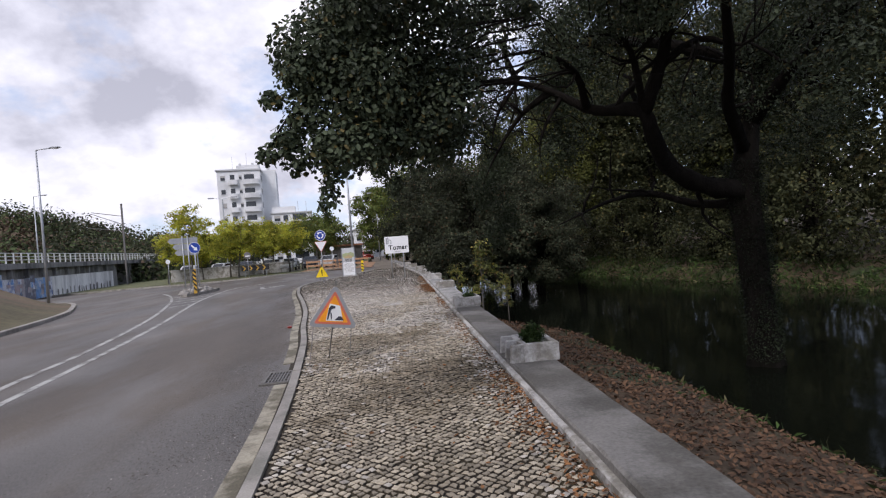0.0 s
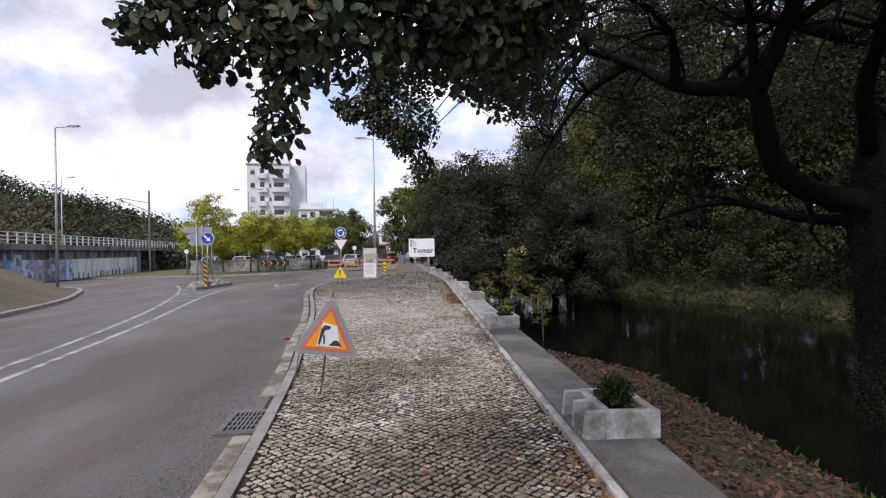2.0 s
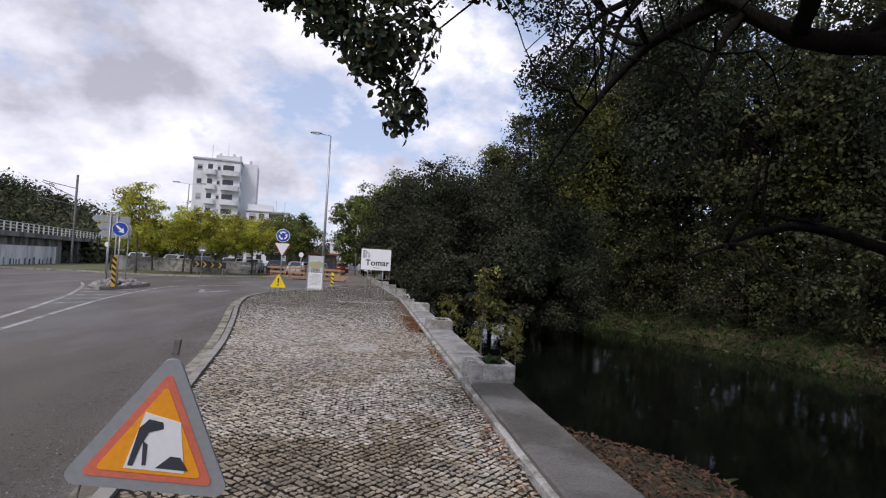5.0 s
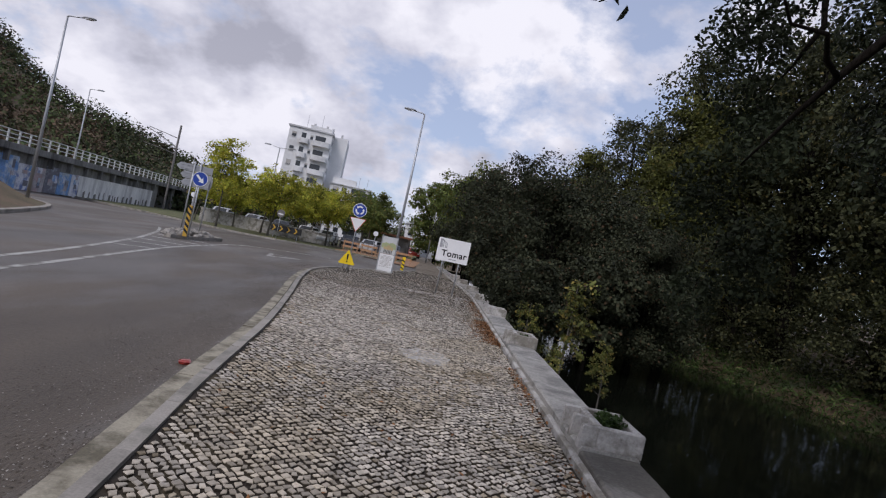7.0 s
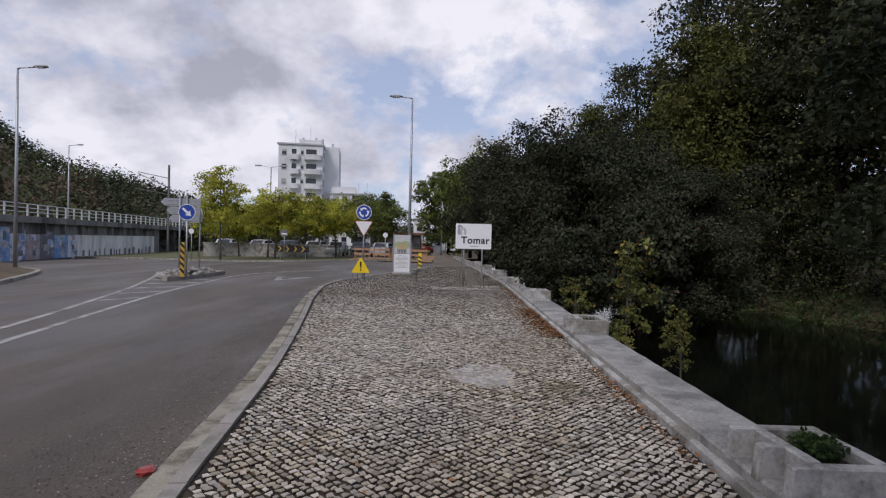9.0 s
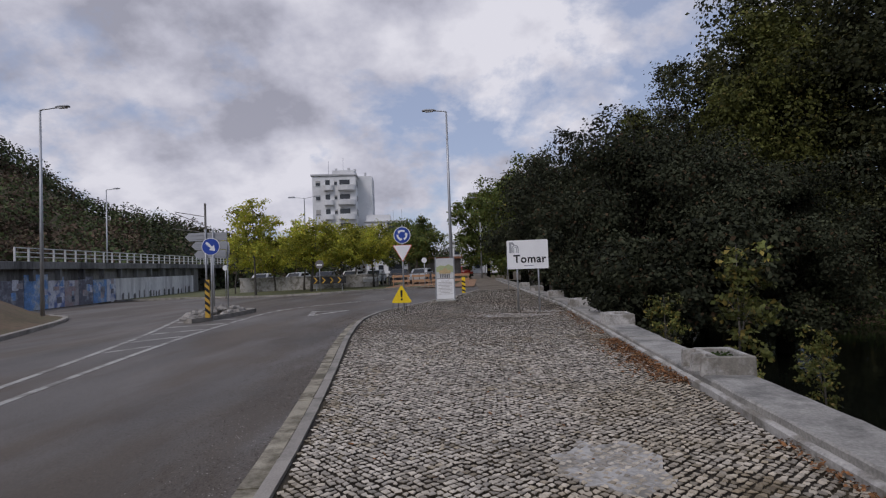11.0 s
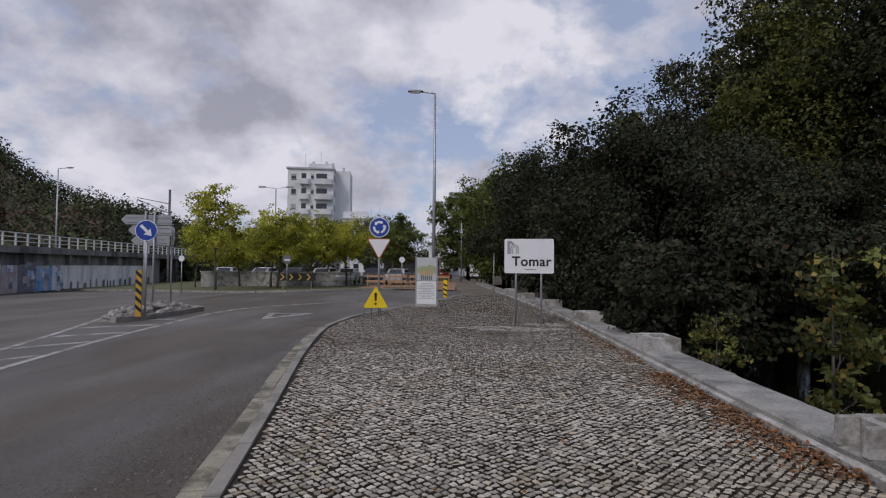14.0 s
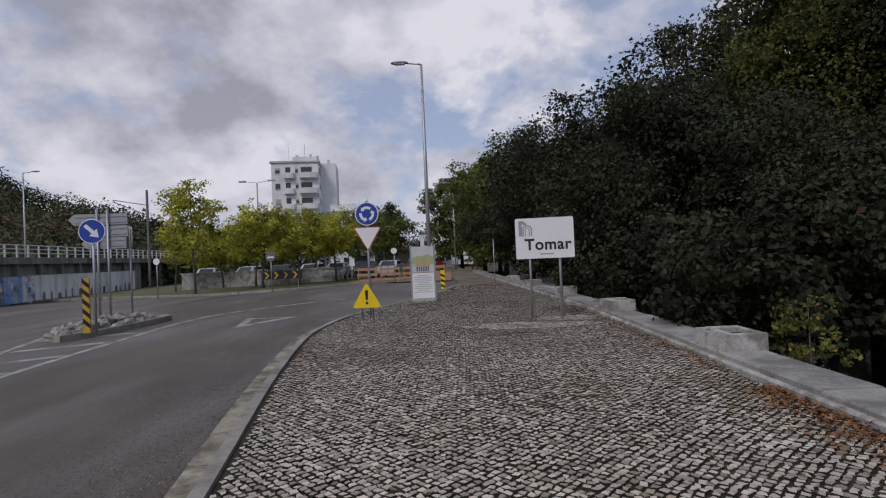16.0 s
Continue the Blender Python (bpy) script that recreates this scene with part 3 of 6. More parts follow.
def build_road():
    s = Shape()
    xs = [-75, -60, -48, -40, -30, -24, -18, -12, -6, 1.0]
    ys = [-60, -30, 0, 20, 40, 58]
    s.v = [(x, y, ground_z(x, y)) for y in ys for x in xs]
    w = len(xs)
    s.f = [(j * w + i, j * w + i + 1, (j + 1) * w + i + 1, (j + 1) * w + i) for j in range(len(ys) - 1) for i in range(w - 1)]
    road = part("road", s, "asphalt")
    tagged(road, "worn grey asphalt street curving to a roundabout", "road", kind="structure")
    # painted lines
    for pts in (LINE_A, LINE_B):
        mk = ribbon(smooth_line(pts, 0.6), -0.07, 0.07, 0.0, 0.005, ground_z)
        part("lane_line", mk, "road_paint", road, "worn white painted line")
    for k in range(7):
        y = 21.5 + 1.75 * k
        xa, xb = along(LINE_A, y + 0.9) - 0.15, along(LINE_B, y - 0.2) + 0.15
        if xa - xb < 0.5:
            continue
        q = Shape()
        g = ground_z(xb, y) + 0.006
        q.add([(xb, y - 0.2, g), (xa, y + 0.75, g), (xa, y + 1.1, g), (xb, y + 0.15, g)], [(0, 1, 2, 3)])
        part("hatch_bar", q, "road_paint", road, "worn white painted bar")
    q = Shape()
    g = -0.1 + 0.006
    outer = [(-7.75, 33.0), (-6.75, 35.4), (-8.35, 35.4)]
    inner = [(-7.72, 33.75), (-7.15, 35.15), (-8.05, 35.15)]
    for i in range(3):
        j = (i + 1) % 3
        q.add([(*outer[i], g), (*outer[j], g), (*inner[j], g), (*inner[i], g)], [(0, 1, 2, 3)])
    part("road_mark", q, "road_paint", road, "worn white painted mark")
    # dirt and stones at the edge of the carriageway
    rng = np.random.default_rng(5)
    p = []
    for _ in range(3600):
        y = rng.uniform(4, 26)
        p.append((along(KERB, y) - 0.31 - abs(rng.normal(0, 0.55)), y, -0.097))
    me = leaf_mesh("grit", p, 0.016, "rock", rng, up=4)
    tagged(new("grit", me), "grit and small stones at the gutter", "grit", kind="stuff")
    p = []
    for _ in range(20000):
        y = rng.uniform(3, 34)
        d = abs(rng.normal(0, 0.75))
        if noise.noise(Vector((d * 1.4, y * 0.7, 3))) > -0.25:
            p.append((along(KERB, y) - 0.33 - d, y, -0.0975))
    me = leaf_mesh("dry_dirt", p, 0.017, "dust", rng, up=9)
    tagged(new("dry_dirt", me), "brown crumbs of dry dirt on the asphalt near the kerb", "dirt", kind="stuff")


build_road()

KERB_LINE = smooth_line(KERB, 0.35)


def build_kerb():
    kerb = thing("kerb", "pale stone kerb along the cobbled pavement", "kerb", kind="structure")
    step = 3
    for i in range(0, len(KERB_LINE) - 1, step):
        seg = KERB_LINE[i:i + step + 1]
        if len(seg) < 2:
            continue
        a, b2 = seg[0], seg[-1]
        d = (b2 - a).normalized()
        seg = [a + d * 0.004] + list(seg[1:-1]) + [b2 - d * 0.004]
        part("kerbstone", ribbon(seg, -0.125, -0.005, -0.2, 0.012 + 0.006 * math.sin(i * 1.7)), "kerb", kerb)
    part("gutter_dirt", ribbon(KERB_LINE, -0.24, -0.11, -0.2, -0.094), "joint", kerb, "dark dirt in the gutter")
    band = thing("gutter", "cracked yellowish concrete gutter strip beside the kerb", "gutter", kind="structure")
    for i in range(0, len(KERB_LINE) - 1, 4):
        seg = KERB_LINE[i:i + 5]
        if len(seg) < 2 or seg[0].y > 38 or (8.0 < 0.5 * (seg[0].y + seg[-1].y) < 9.4):
            continue
        part("gutter_slab", ribbon(seg, -0.37, -0.19, -0.2, -0.088 + 0.004 * math.sin(i * 2.3)), "gutter", band)


build_kerb()


def build_grate():
    at = pose(-1.66, 8.9, -0.1, 0, 0, 4) @ Matrix.Scale(0.78, 4)
    g = thing("storm_drain", "rusty cast iron storm drain grate set in concrete by the kerb", "drain grate", at)
    s = Shape()
    s.box(-0.31, 0.27, -0.54, -0.46, -0.1, 0.03, 0.006).box(-0.31, 0.27, 0.46, 0.54, -0.1, 0.03, 0.006).box(-0.31, -0.25, -0.46, 0.46, -0.1, 0.03, 0.006).box(0.22, 0.27, -0.46, 0.46, -0.1, 0.03, 0.006)
    part("surround", s, "wall_stone", g, "dirty concrete surround")
    # solid black block in place of the shaded hollow under the bars
    s = Shape().box(-0.25, 0.22, -0.46, 0.46, -0.05, 0.004)
    part("pit_shade", s, "black", g, "black fill standing for the shade in the pit")
    s = Shape()
    s.box(-0.25, 0.22, -0.46, -0.42, -0.05, 0.034).box(-0.25, 0.22, 0.42, 0.46, -0.05, 0.034).box(-0.25, -0.22, -0.42, 0.42, -0.05, 0.034).box(0.19, 0.22, -0.42, 0.42, -0.05, 0.034)
    for y in (-0.21, 0.0, 0.21):
        s.box(-0.22, 0.19, y - 0.016, y + 0.016, -0.04, 0.029)
    part("frame", s, "iron", g)
    for k in range(6):
        x = -0.1614 + 0.0586 * k
        part("bar", Shape().box(x - 0.013, x + 0.013, -0.42, 0.42, -0.045, 0.031), "iron", g)


build_grate()


# ---- the pavement's bed; its stones come last in the file ----
M["path"] = mat("trodden_path", (0.2, 0.17, 0.135), 0.9, 0.3, 0.8, 20, 0.4, second=(0.12, 0.1, 0.075), amount=0.5, coord="World")


def build_pavement():
    s = Shape()
    ys = [-12] + list(np.arange(-4, 48.1, 1.0))
    s.v = [q for y in ys for q in ((along(KERB, y) - 0.01, y, -0.022), (wall_x(y) + 0.1, y, -0.022))]
    s.f = [(2 * i, 2 * i + 1, 2 * i + 3, 2 * i + 2) for i in range(len(ys) - 1)]
    p = part("pavement", s, "joint")
    tagged(p, "limestone cobbled pavement with dirty joints beside the river", "pavement", kind="structure")
    s = Shape()
    ys = [48, 52, 58, 66, 76, 90, 110]
    s.v = [q for y in ys for q in ((-1.65 - 0.05 * (y - 48), y, -0.02), (wall_x(y) + 0.1, y, -0.02))]
    s.f = [(2 * i, 2 * i + 1, 2 * i + 3, 2 * i + 2) for i in range(len(ys) - 1)]
    q = part("footpath", s, M["path"])
    tagged(q, "narrow paved footpath continuing along the river wall", "footpath", kind="structure")
    return p


PAVEMENT = build_pavement()


# ---- the river parapet ----
PLANTER_Y = [7.6, 14.3, 20.5, 26.2, 31.6, 37.0, 42.5, 48.0]


def build_parapet():
    w = thing("parapet", "low stained concrete river parapet with a pale edge", "parapet wall", kind="structure")
    y, i = -8.0, 0
    rng = random.Random(4)
    while y < 70:
        n = min(3.2 + rng.uniform(-0.5, 0.5), 70 - y)
        x0, x1 = wall_x(y), wall_x(y + n)
        dz = rng.uniform(-0.016, 0.016)
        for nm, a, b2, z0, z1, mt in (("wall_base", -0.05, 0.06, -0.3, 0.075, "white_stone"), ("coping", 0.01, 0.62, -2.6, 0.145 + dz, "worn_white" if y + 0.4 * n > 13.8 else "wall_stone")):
            s = Shape()
            c = 0.02
            e = 0.004
            prof = [(a, z0), (a, z1 - c), (a + c, z1), (b2 - c, z1), (b2, z1 - c), (b2, z0)]
            k = len(prof)
            cuts = max(2, int(n / 0.22))
            for j in range(cuts + 1):
                u = j / cuts
                yy, xx = y + e + (n - 2 * e) * u, x0 + (x1 - x0) * u
                for i, (p, z) in enumerate(prof):
                    q = 0.011 * noise.noise(Vector((yy * 2.9, i * 3.1, a * 9)))
                    r = 0.009 * noise.noise(Vector((yy * 3.7, i * 5.3, 7)))
                    s.v.append((xx + p + q, yy, z + (r if z > 0 else 0.0)))
            for j in range(cuts):
                s.f += [(j * k + i, (j + 1) * k + i, (j + 1) * k + (i + 1) % k, j * k + (i + 1) % k) for i in range(k)]
            s.f += [tuple(range(k)), tuple(range(cuts * k + k - 1, cuts * k - 1, -1))]
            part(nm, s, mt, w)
        y += n
        i += 1


build_parapet()


def build_planter():
    """A concrete trough on the parapet with three fins on the street side."""
    t = thing("planter", "weathered whitewashed concrete planter box on the river parapet", "planter", pose(0, 0, 0), "planters on the parapet")
    s = Shape()
    h = 0.24
    s.box(0.17, 0.66, 0.0, 0.09, 0, h, 0.012).box(0.17, 0.66, 0.71, 0.8, 0, h, 0.012).box(0.17, 0.25, 0.09, 0.71, 0, h - 0.002, 0.012).box(0.58, 0.66, 0.09, 0.71, 0, h - 0.002, 0.012)
    part("trough", s, "white_stone", t)
    part("soil", Shape().box(0.25, 0.58, 0.09, 0.71, 0, 0.15), "soil", t, "dark dry soil")
    for y in (0.003, 0.352, 0.702):
        s = Shape()
        s.slab([(0.0, 0), (0.17, 0), (0.17, h - 0.008), (0.035, h - 0.008), (0.022, h - 0.02)], y, y + 0.085)
        s.f = [f[::-1] for f in s.f]
        part("fin", s, "white_stone", t)
    return t


def weeds(name, label, x, y, z, n, r, h, material="fern", size=0.042, seed=1):
    rng = np.random.default_rng(seed)
    p, d = ball_points(rng, (0, 0, h * 0.45), (r, r, h * 0.6), n, 0.2)
    p[:, 2] = np.abs(p[:, 2])
    ob = thing(name, label, "plant", pose(x, y, z))
    lf = new("leaves", leaf_mesh("leaves", p, size, material, rng, up=0.8))
    lf.parent = ob
    s = Shape()
    for k in range(6):
        a, q = rng.uniform(0, 6.28), rng.uniform(0.2, 0.8)
        s.tube([(0, 0, 0), (r * 0.4 * q * math.cos(a), r * 0.4 * q * math.sin(a), h * 0.4), (r * q * math.cos(a), r * q * math.sin(a), h * 0.8)], [0.008, 0.006, 0.003], 5)
    part("stems", s, material, ob)
    return ob


planter = build_planter()
for k, y in enumerate(PLANTER_Y):
    m = pose(wall_x(y) + 0.0, y - 0.25, 0.135, 0, 0, 0.6 * math.sin(k * 2.1))
    if k == 0:
        planter.matrix_basis = m
    else:
        copy_thing(planter, m)
    if k < 6:
        weeds("planter_weed", "low green weeds growing in a planter", wall_x(y) + 0.4, y + 0.15, 0.285, [1000, 480, 160, 80, 40, 40][k], 0.17, [0.3, 0.17, 0.07, 0.05, 0.05, 0.05][k], seed=20 + k)


# ---- signs and street furniture ----
def roadworks_sign():
    t = thing("roadworks_sign", "orange triangular roadworks sign with a grey rim on a folding stand", "road sign", pose(-0.92, 9.2, 0.0, 0, 8.5, 8))
    z0, W, H = 0.59, 0.395, 0.71
    tilt = pose(0, 0, 0, 6, 0, 0)

    def tri(d):
        return [(-W + d * 1.732, z0 + d), (W - d * 1.732, z0 + d), (0, z0 + H - 2 * d)]

    def at(points):
        return [(x * 0.78, z0 + z * 0.78) for x, z in points]
    part("backing", Shape().slab(round_poly(tri(0.0), 0.05), -0.012, 0.012, tilt), "grey_back", t, "grey metal backing with rounded corners")
    part("red_border", Shape().slab(round_poly(tri(0.055), 0.02), -0.0165, -0.012, tilt), "red_border", t, "faded red border")
    part("orange_face", Shape().slab(round_poly(tri(0.09), 0.015), -0.0205, -0.0165, tilt), "orange", t, "orange face")
    part("white_patch", Shape().slab(at([(-0.15, 0.14), (0.2, 0.14), (0.12, 0.46), (-0.09, 0.5)]), -0.0235, -0.0205, tilt), "white", t, "torn white patch")
    part("dark_heap", Shape().slab(at([(0.03, 0.16), (0.22, 0.16), (0.16, 0.24), (0.1, 0.24)]), -0.0265, -0.0235, tilt), "symbol", t, "dark heap symbol")
    part("dark_bar", Shape().slab(at([(-0.13, 0.16), (-0.1, 0.16), (-0.075, 0.3), (-0.045, 0.38), (0.03, 0.41), (0.02, 0.45), (-0.06, 0.46), (-0.105, 0.4), (-0.115, 0.3)]), -0.0265, -0.0235, tilt), "symbol", t, "dark slanting bar symbol")
    part("thin_bar", Shape().slab(at([(-0.05, 0.17), (-0.028, 0.17), (-0.04, 0.3), (-0.07, 0.32)]), -0.0265, -0.0235, tilt), "symbol", t, "dark thin bar symbol")
    part("support", Shape().tube([(0, 0.02, z0 + H * 0.6), (0, 0.0, z0), (0.0, 0.5, 0.0)], 0.01, 8), "iron", t, "thin steel leg")
    for x in (-0.3, 0.3):
        part("leg", Shape().tube([(x, 0.0, z0), (x * 1.05, -0.06, -0.02 - 0.05 * (x < 0))], 0.006, 8), "iron", t, "thin steel leg")
    part("clip", Shape().box(-0.015, 0.015, -0.015, 0.015, z0 + H - 0.03, z0 + H + 0.05, 0.004, tilt), "iron", t)


def warning_sign():
    t = thing("warning_sign", "yellow triangular warning sign standing low on steel legs", "road sign", pose(-4.05, 32.3, 0, 0, 0, 6))
    L = 0.74
    z0 = 0.36
    c = [(-L / 2, z0), (L / 2, z0), (0, z0 + L * 0.87)]
    part("face", Shape().slab(round_poly(c, 0.04), -0.012, 0.012), "yellow", t)
    part("mark", Shape().slab([(-0.028, z0 + 0.2), (0.028, z0 + 0.2), (0.04, z0 + 0.44), (-0.04, z0 + 0.44)], -0.016, -0.012).slab(disc(0, z0 + 0.12, 0.036, 14), -0.016, -0.012), "black", t, "black exclamation mark")
    part("cross_bar", Shape().box(-0.3, 0.3, 0.013, 0.03, z0 + 0.05, z0 + 0.09), "iron", t)
    for x, y in ((-0.3, -0.14), (0.3, -0.14), (-0.12, 0.3), (0.14, 0.3)):
        part("leg", Shape().tube([(x, 0.02, z0 + 0.06), (x * 1.1, y, 0)], 0.013, 8), "iron", t)


def roundabout_sign():
    t = thing("roundabout_sign", "blue roundabout sign above a white give-way triangle on a grey post", "road sign", pose(-4.12, 33.25, 0, 0, 0, 4))
    part("post", Shape().tube([(0, 0.05, -0.05), (0, 0.05, 3.16)], 0.032, 12), "steel", t, smooth=True)
    part("rim", Shape().slab(disc(0, 2.8, 0.315, 40), -0.012, 0.015), "white", t, "white rim")
    part("blue_disc", Shape().slab(disc(0, 2.8, 0.29, 40), -0.017, -0.012), "blue", t, "blue disc")
    for k in range(3):
        a = 90 + 120 * k
        o = disc(0, 2.8, 0.2, 12, a - 38, a + 38)
        i = disc(0, 2.8, 0.13, 12, a - 38, a + 38)
        part("arrow", Shape().slab(o + i[::-1], -0.021, -0.017), "white", t, "white curved arrow")
        p = a + 38
        c, sn = math.cos(radians(p)), math.sin(radians(p))
        tip = (0.165 * math.cos(radians(p + 25)), 2.8 + 0.165 * math.sin(radians(p + 25)))
        part("arrow_tip", Shape().slab([(0.09 * c, 2.8 + 0.09 * sn), (0.24 * c, 2.8 + 0.24 * sn), tip], -0.021, -0.017), "white", t, "white arrow head")
    tri = [(-0.37, 2.44), (0, 1.8), (0.37, 2.44)]
    part("triangle_border", Shape().slab(round_poly(tri, 0.03), -0.01, 0.012), "red_border", t, "thin red border")
    tri = [(-0.335, 2.422), (0, 1.843), (0.335, 2.422)]
    part("triangle_face", Shape().slab(round_poly(tri, 0.02), -0.014, -0.01), "white", t, "white triangle")
    for z in (2.6, 3.0, 2.3):
        part("clamp", Shape().box(-0.06, 0.06, 0.016, 0.09, z - 0.02, z + 0.02, 0.004), "steel", t)


def town_sign():
    t = thing("town_sign", "white town name sign on two grey posts at the pavement edge", "town sign", pose(0.35, 31.6, 0, 0, 0, -6))
    W, z0, z1 = 0.68, 1.42, 2.38
    for x in (-0.36, 0.34):
        part("post", Shape().tube([(x, 0.05, -0.05), (x, 0.05, z1 - 0.03)], 0.03, 12), "steel", t, smooth=True)
    part("panel", Shape().slab(round_poly([(-W, z0), (W, z0), (W, z1), (-W, z1)], 0.04), -0.015, 0.015), "white", t, "white panel")
    part("emblem_tower", Shape().slab([(-0.6, z1 - 0.42), (-0.52, z1 - 0.42), (-0.52, z1 - 0.1), (-0.42, z1 - 0.1), (-0.42, z1 - 0.16), (-0.47, z1 - 0.16), (-0.47, z1 - 0.06), (-0.6, z1 - 0.06)], -0.019, -0.015), "grey_back", t, "grey emblem shape")
    for r, w in ((0.115, 0.03), (0.06, 0.025)):
        cx, cz = -0.4, z1 - 0.27
        o, i = disc(cx, cz, r, 12, 0, 180), disc(cx, cz, r - w, 12, 0, 180)
        part("emblem_arch", Shape().slab([(cx + r, z1 - 0.42)] + o + [(cx - r, z1 - 0.42), (cx - r + w, z1 - 0.42)] + i[::-1] + [(cx + r - w, z1 - 0.42)], -0.019, -0.015), "grey_back", t, "grey arch emblem")
    cu = bpy.data.curves.new("lettering", "FONT")
    cu.body, cu.size, cu.extrude, cu.offset = "Tomar", 0.37, 0.002, 0.009
    cu.align_x, cu.space_character = "CENTER", 1.08
    tmp = new("lettering", cu)
    bpy.context.view_layer.update()
    me = bpy.data.meshes.new_from_object(tmp.evaluated_get(bpy.context.evaluated_depsgraph_get()))
    bpy.data.objects.remove(tmp)
    me.materials.clear()
    me.materials.append(M["black"])
    ob = new("lettering", me)
    ob.parent = t
    ob.matrix_basis = pose(0.07, -0.0185, z0 + 0.21, 90, 0, 0)
    ob["label"] = "black town name lettering"
    part("small_bar", Shape().box(-0.12, 0.2, -0.018, -0.015, z0 + 0.09, z0 + 0.12), "grey_back", t, "faint grey bar of small writing")


def notice_board():
    t = thing("notice_board", "freestanding white notice board with a picture above printed text", "notice board", pose(-3.0, 38.3, 0, 0, 0, 3) @ Matrix.Scale(0.88, 4))
    for x in (-0.48, 0.48):
        part("post", Shape().box(x - 0.035, x + 0.035, -0.035, 0.035, 0, 2.28, 0.006), "grey_back", t, "pale frame post")
    part("base", Shape().box(-0.52, 0.52, -0.3, 0.3, 0, 0.07, 0.01), "white_stone", t)
    part("text_panel", Shape().box(-0.45, 0.45, -0.02, 0.02, 0.1, 1.14, 0.004), "white", t, "white panel with printed lines")
    for k in range(10):
        w = 0.36 if k % 4 else 0.22
        part("text_line", Shape().box(-w, w, -0.024, -0.02, 1.02 - 0.075 * k, 1.045 - 0.075 * k), "shutter", t, "faint printed line")
    part("picture_panel", Shape().box(-0.45, 0.45, -0.018, 0.018, 1.17, 2.22, 0.004), "picture_sky", t, "faded picture panel")
    part("picture_hill", Shape().slab([(-0.44, 1.5), (0.44, 1.5), (0.44, 1.78), (0.2, 1.9), (0.0, 1.82), (-0.2, 1.86), (-0.44, 1.75)], -0.022, -0.018), "picture_green", t, "green hill shape")
    part("picture_building", Shape().slab([(-0.3, 1.42), (0.3, 1.42), (0.3, 1.6), (0.12, 1.6), (0.12, 1.7), (-0.1, 1.7), (-0.1, 1.6), (-0.3, 1.6)], -0.0255, -0.022), "picture_ochre", t, "ochre building shape")
    for k in range(6):
        part("picture_arch", Shape().slab([(-0.26 + 0.09 * k, 1.2), (-0.2 + 0.09 * k, 1.2), (-0.2 + 0.09 * k, 1.4), (-0.26 + 0.09 * k, 1.4)], -0.0255, -0.018), "iron", t, "dark arch shape")


M["picture_sky"] = mat("picture_sky", (0.55, 0.56, 0.55), 0.4, 0.1, 2, 20, 0.0)
M["picture_green"] = mat("picture_green", (0.38, 0.42, 0.22), 0.4, 0.2, 4, 20, 0.0)
M["picture_ochre"] = mat("picture_ochre", (0.5, 0.38, 0.2), 0.4, 0.2, 4, 20, 0.0)


def arrow_sign():
    t = thing("arrow_sign", "round blue sign with a white arrow on a traffic island", "road sign", pose(-11.05, 32.35, 0.02, 0, 0, 12))
    part("post", Shape().tube([(0, 0.05, -0.1), (0, 0.05, 2.88)], 0.032, 12), "steel", t, smooth=True)
    part("rim", Shape().slab(disc(0, 2.58, 0.315, 40), -0.012, 0.015), "white", t, "white rim")
    part("blue_disc", Shape().slab(disc(0, 2.58, 0.295, 40), -0.017, -0.012), "blue", t, "blue disc")
    m = Matrix.Translation((0, 0, 2.58)) @ pose(0, 0, 0, 0, 45, 0)
    part("arrow", Shape().slab([(-0.22, -0.045), (0.04, -0.045), (0.04, -0.13), (0.23, 0), (0.04, 0.13), (0.04, 0.045), (-0.22, 0.045)], -0.021, -0.017, m), "white", t, "white slanting arrow")
    b = thing("hazard_post", "yellow and black striped hazard post on the traffic island", "hazard post", pose(-11.05, 32.05, 0.14, 0, 0, 12))
    part("panel", Shape().box(-0.085, 0.085, -0.03, 0.03, -0.1, 1.26, 0.008), "hazard_orange", b, "dirty yellow panel")
    for k in range(5):
        z = 0.04 + 0.25 * k
        part("stripe", Shape().slab([(-0.085, z + 0.12), (0.085, z - 0.04), (0.085, z + 0.08), (-0.085, z + 0.24)], -0.034, -0.03), "black", b, "slanting black stripe")


def direction_signs():
    t = thing("direction_sign", "grey backs of stacked direction signs on two posts", "direction sign", pose(-12.55, 35.0, 0, 0, 0, 8))
    for x in (-0.1, 0.2):
        part("post", Shape().tube([(x, -0.05, -0.1), (x, -0.05, 3.45)], 0.035, 12), "steel", t, smooth=True)
    for z, a, b2 in ((3.15, -0.95, 0.75), (2.78, -0.7, 0.75), (2.42, -0.6, 0.7)):
        o = [(a, z), (a + 0.17, z - 0.17), (b2, z - 0.17), (b2, z + 0.17), (a + 0.17, z + 0.17)]
        part("board", Shape().slab(o, 0.0, 0.025), "grey_back", t)
        part("stiffener", Shape().box(a + 0.2, b2 - 0.05, -0.02, 0.0, z - 0.1, z - 0.07).box(a + 0.2, b2 - 0.05, -0.02, 0.0, z + 0.07, z + 0.1), "grey_back", t)
    q = thing("sign_post", "grey back of a round road sign on a thin post", "road sign", pose(-12.0, 35.6, 0, 0, 0, -55))
    part("post", Shape().tube([(0, -0.04, -0.1), (0, -0.04, 2.95)], 0.03, 12), "steel", q, smooth=True)
    part("disc", Shape().slab(disc(0, 2.6, 0.32, 32), -0.01, 0.012), "white", q, "pale round plate")


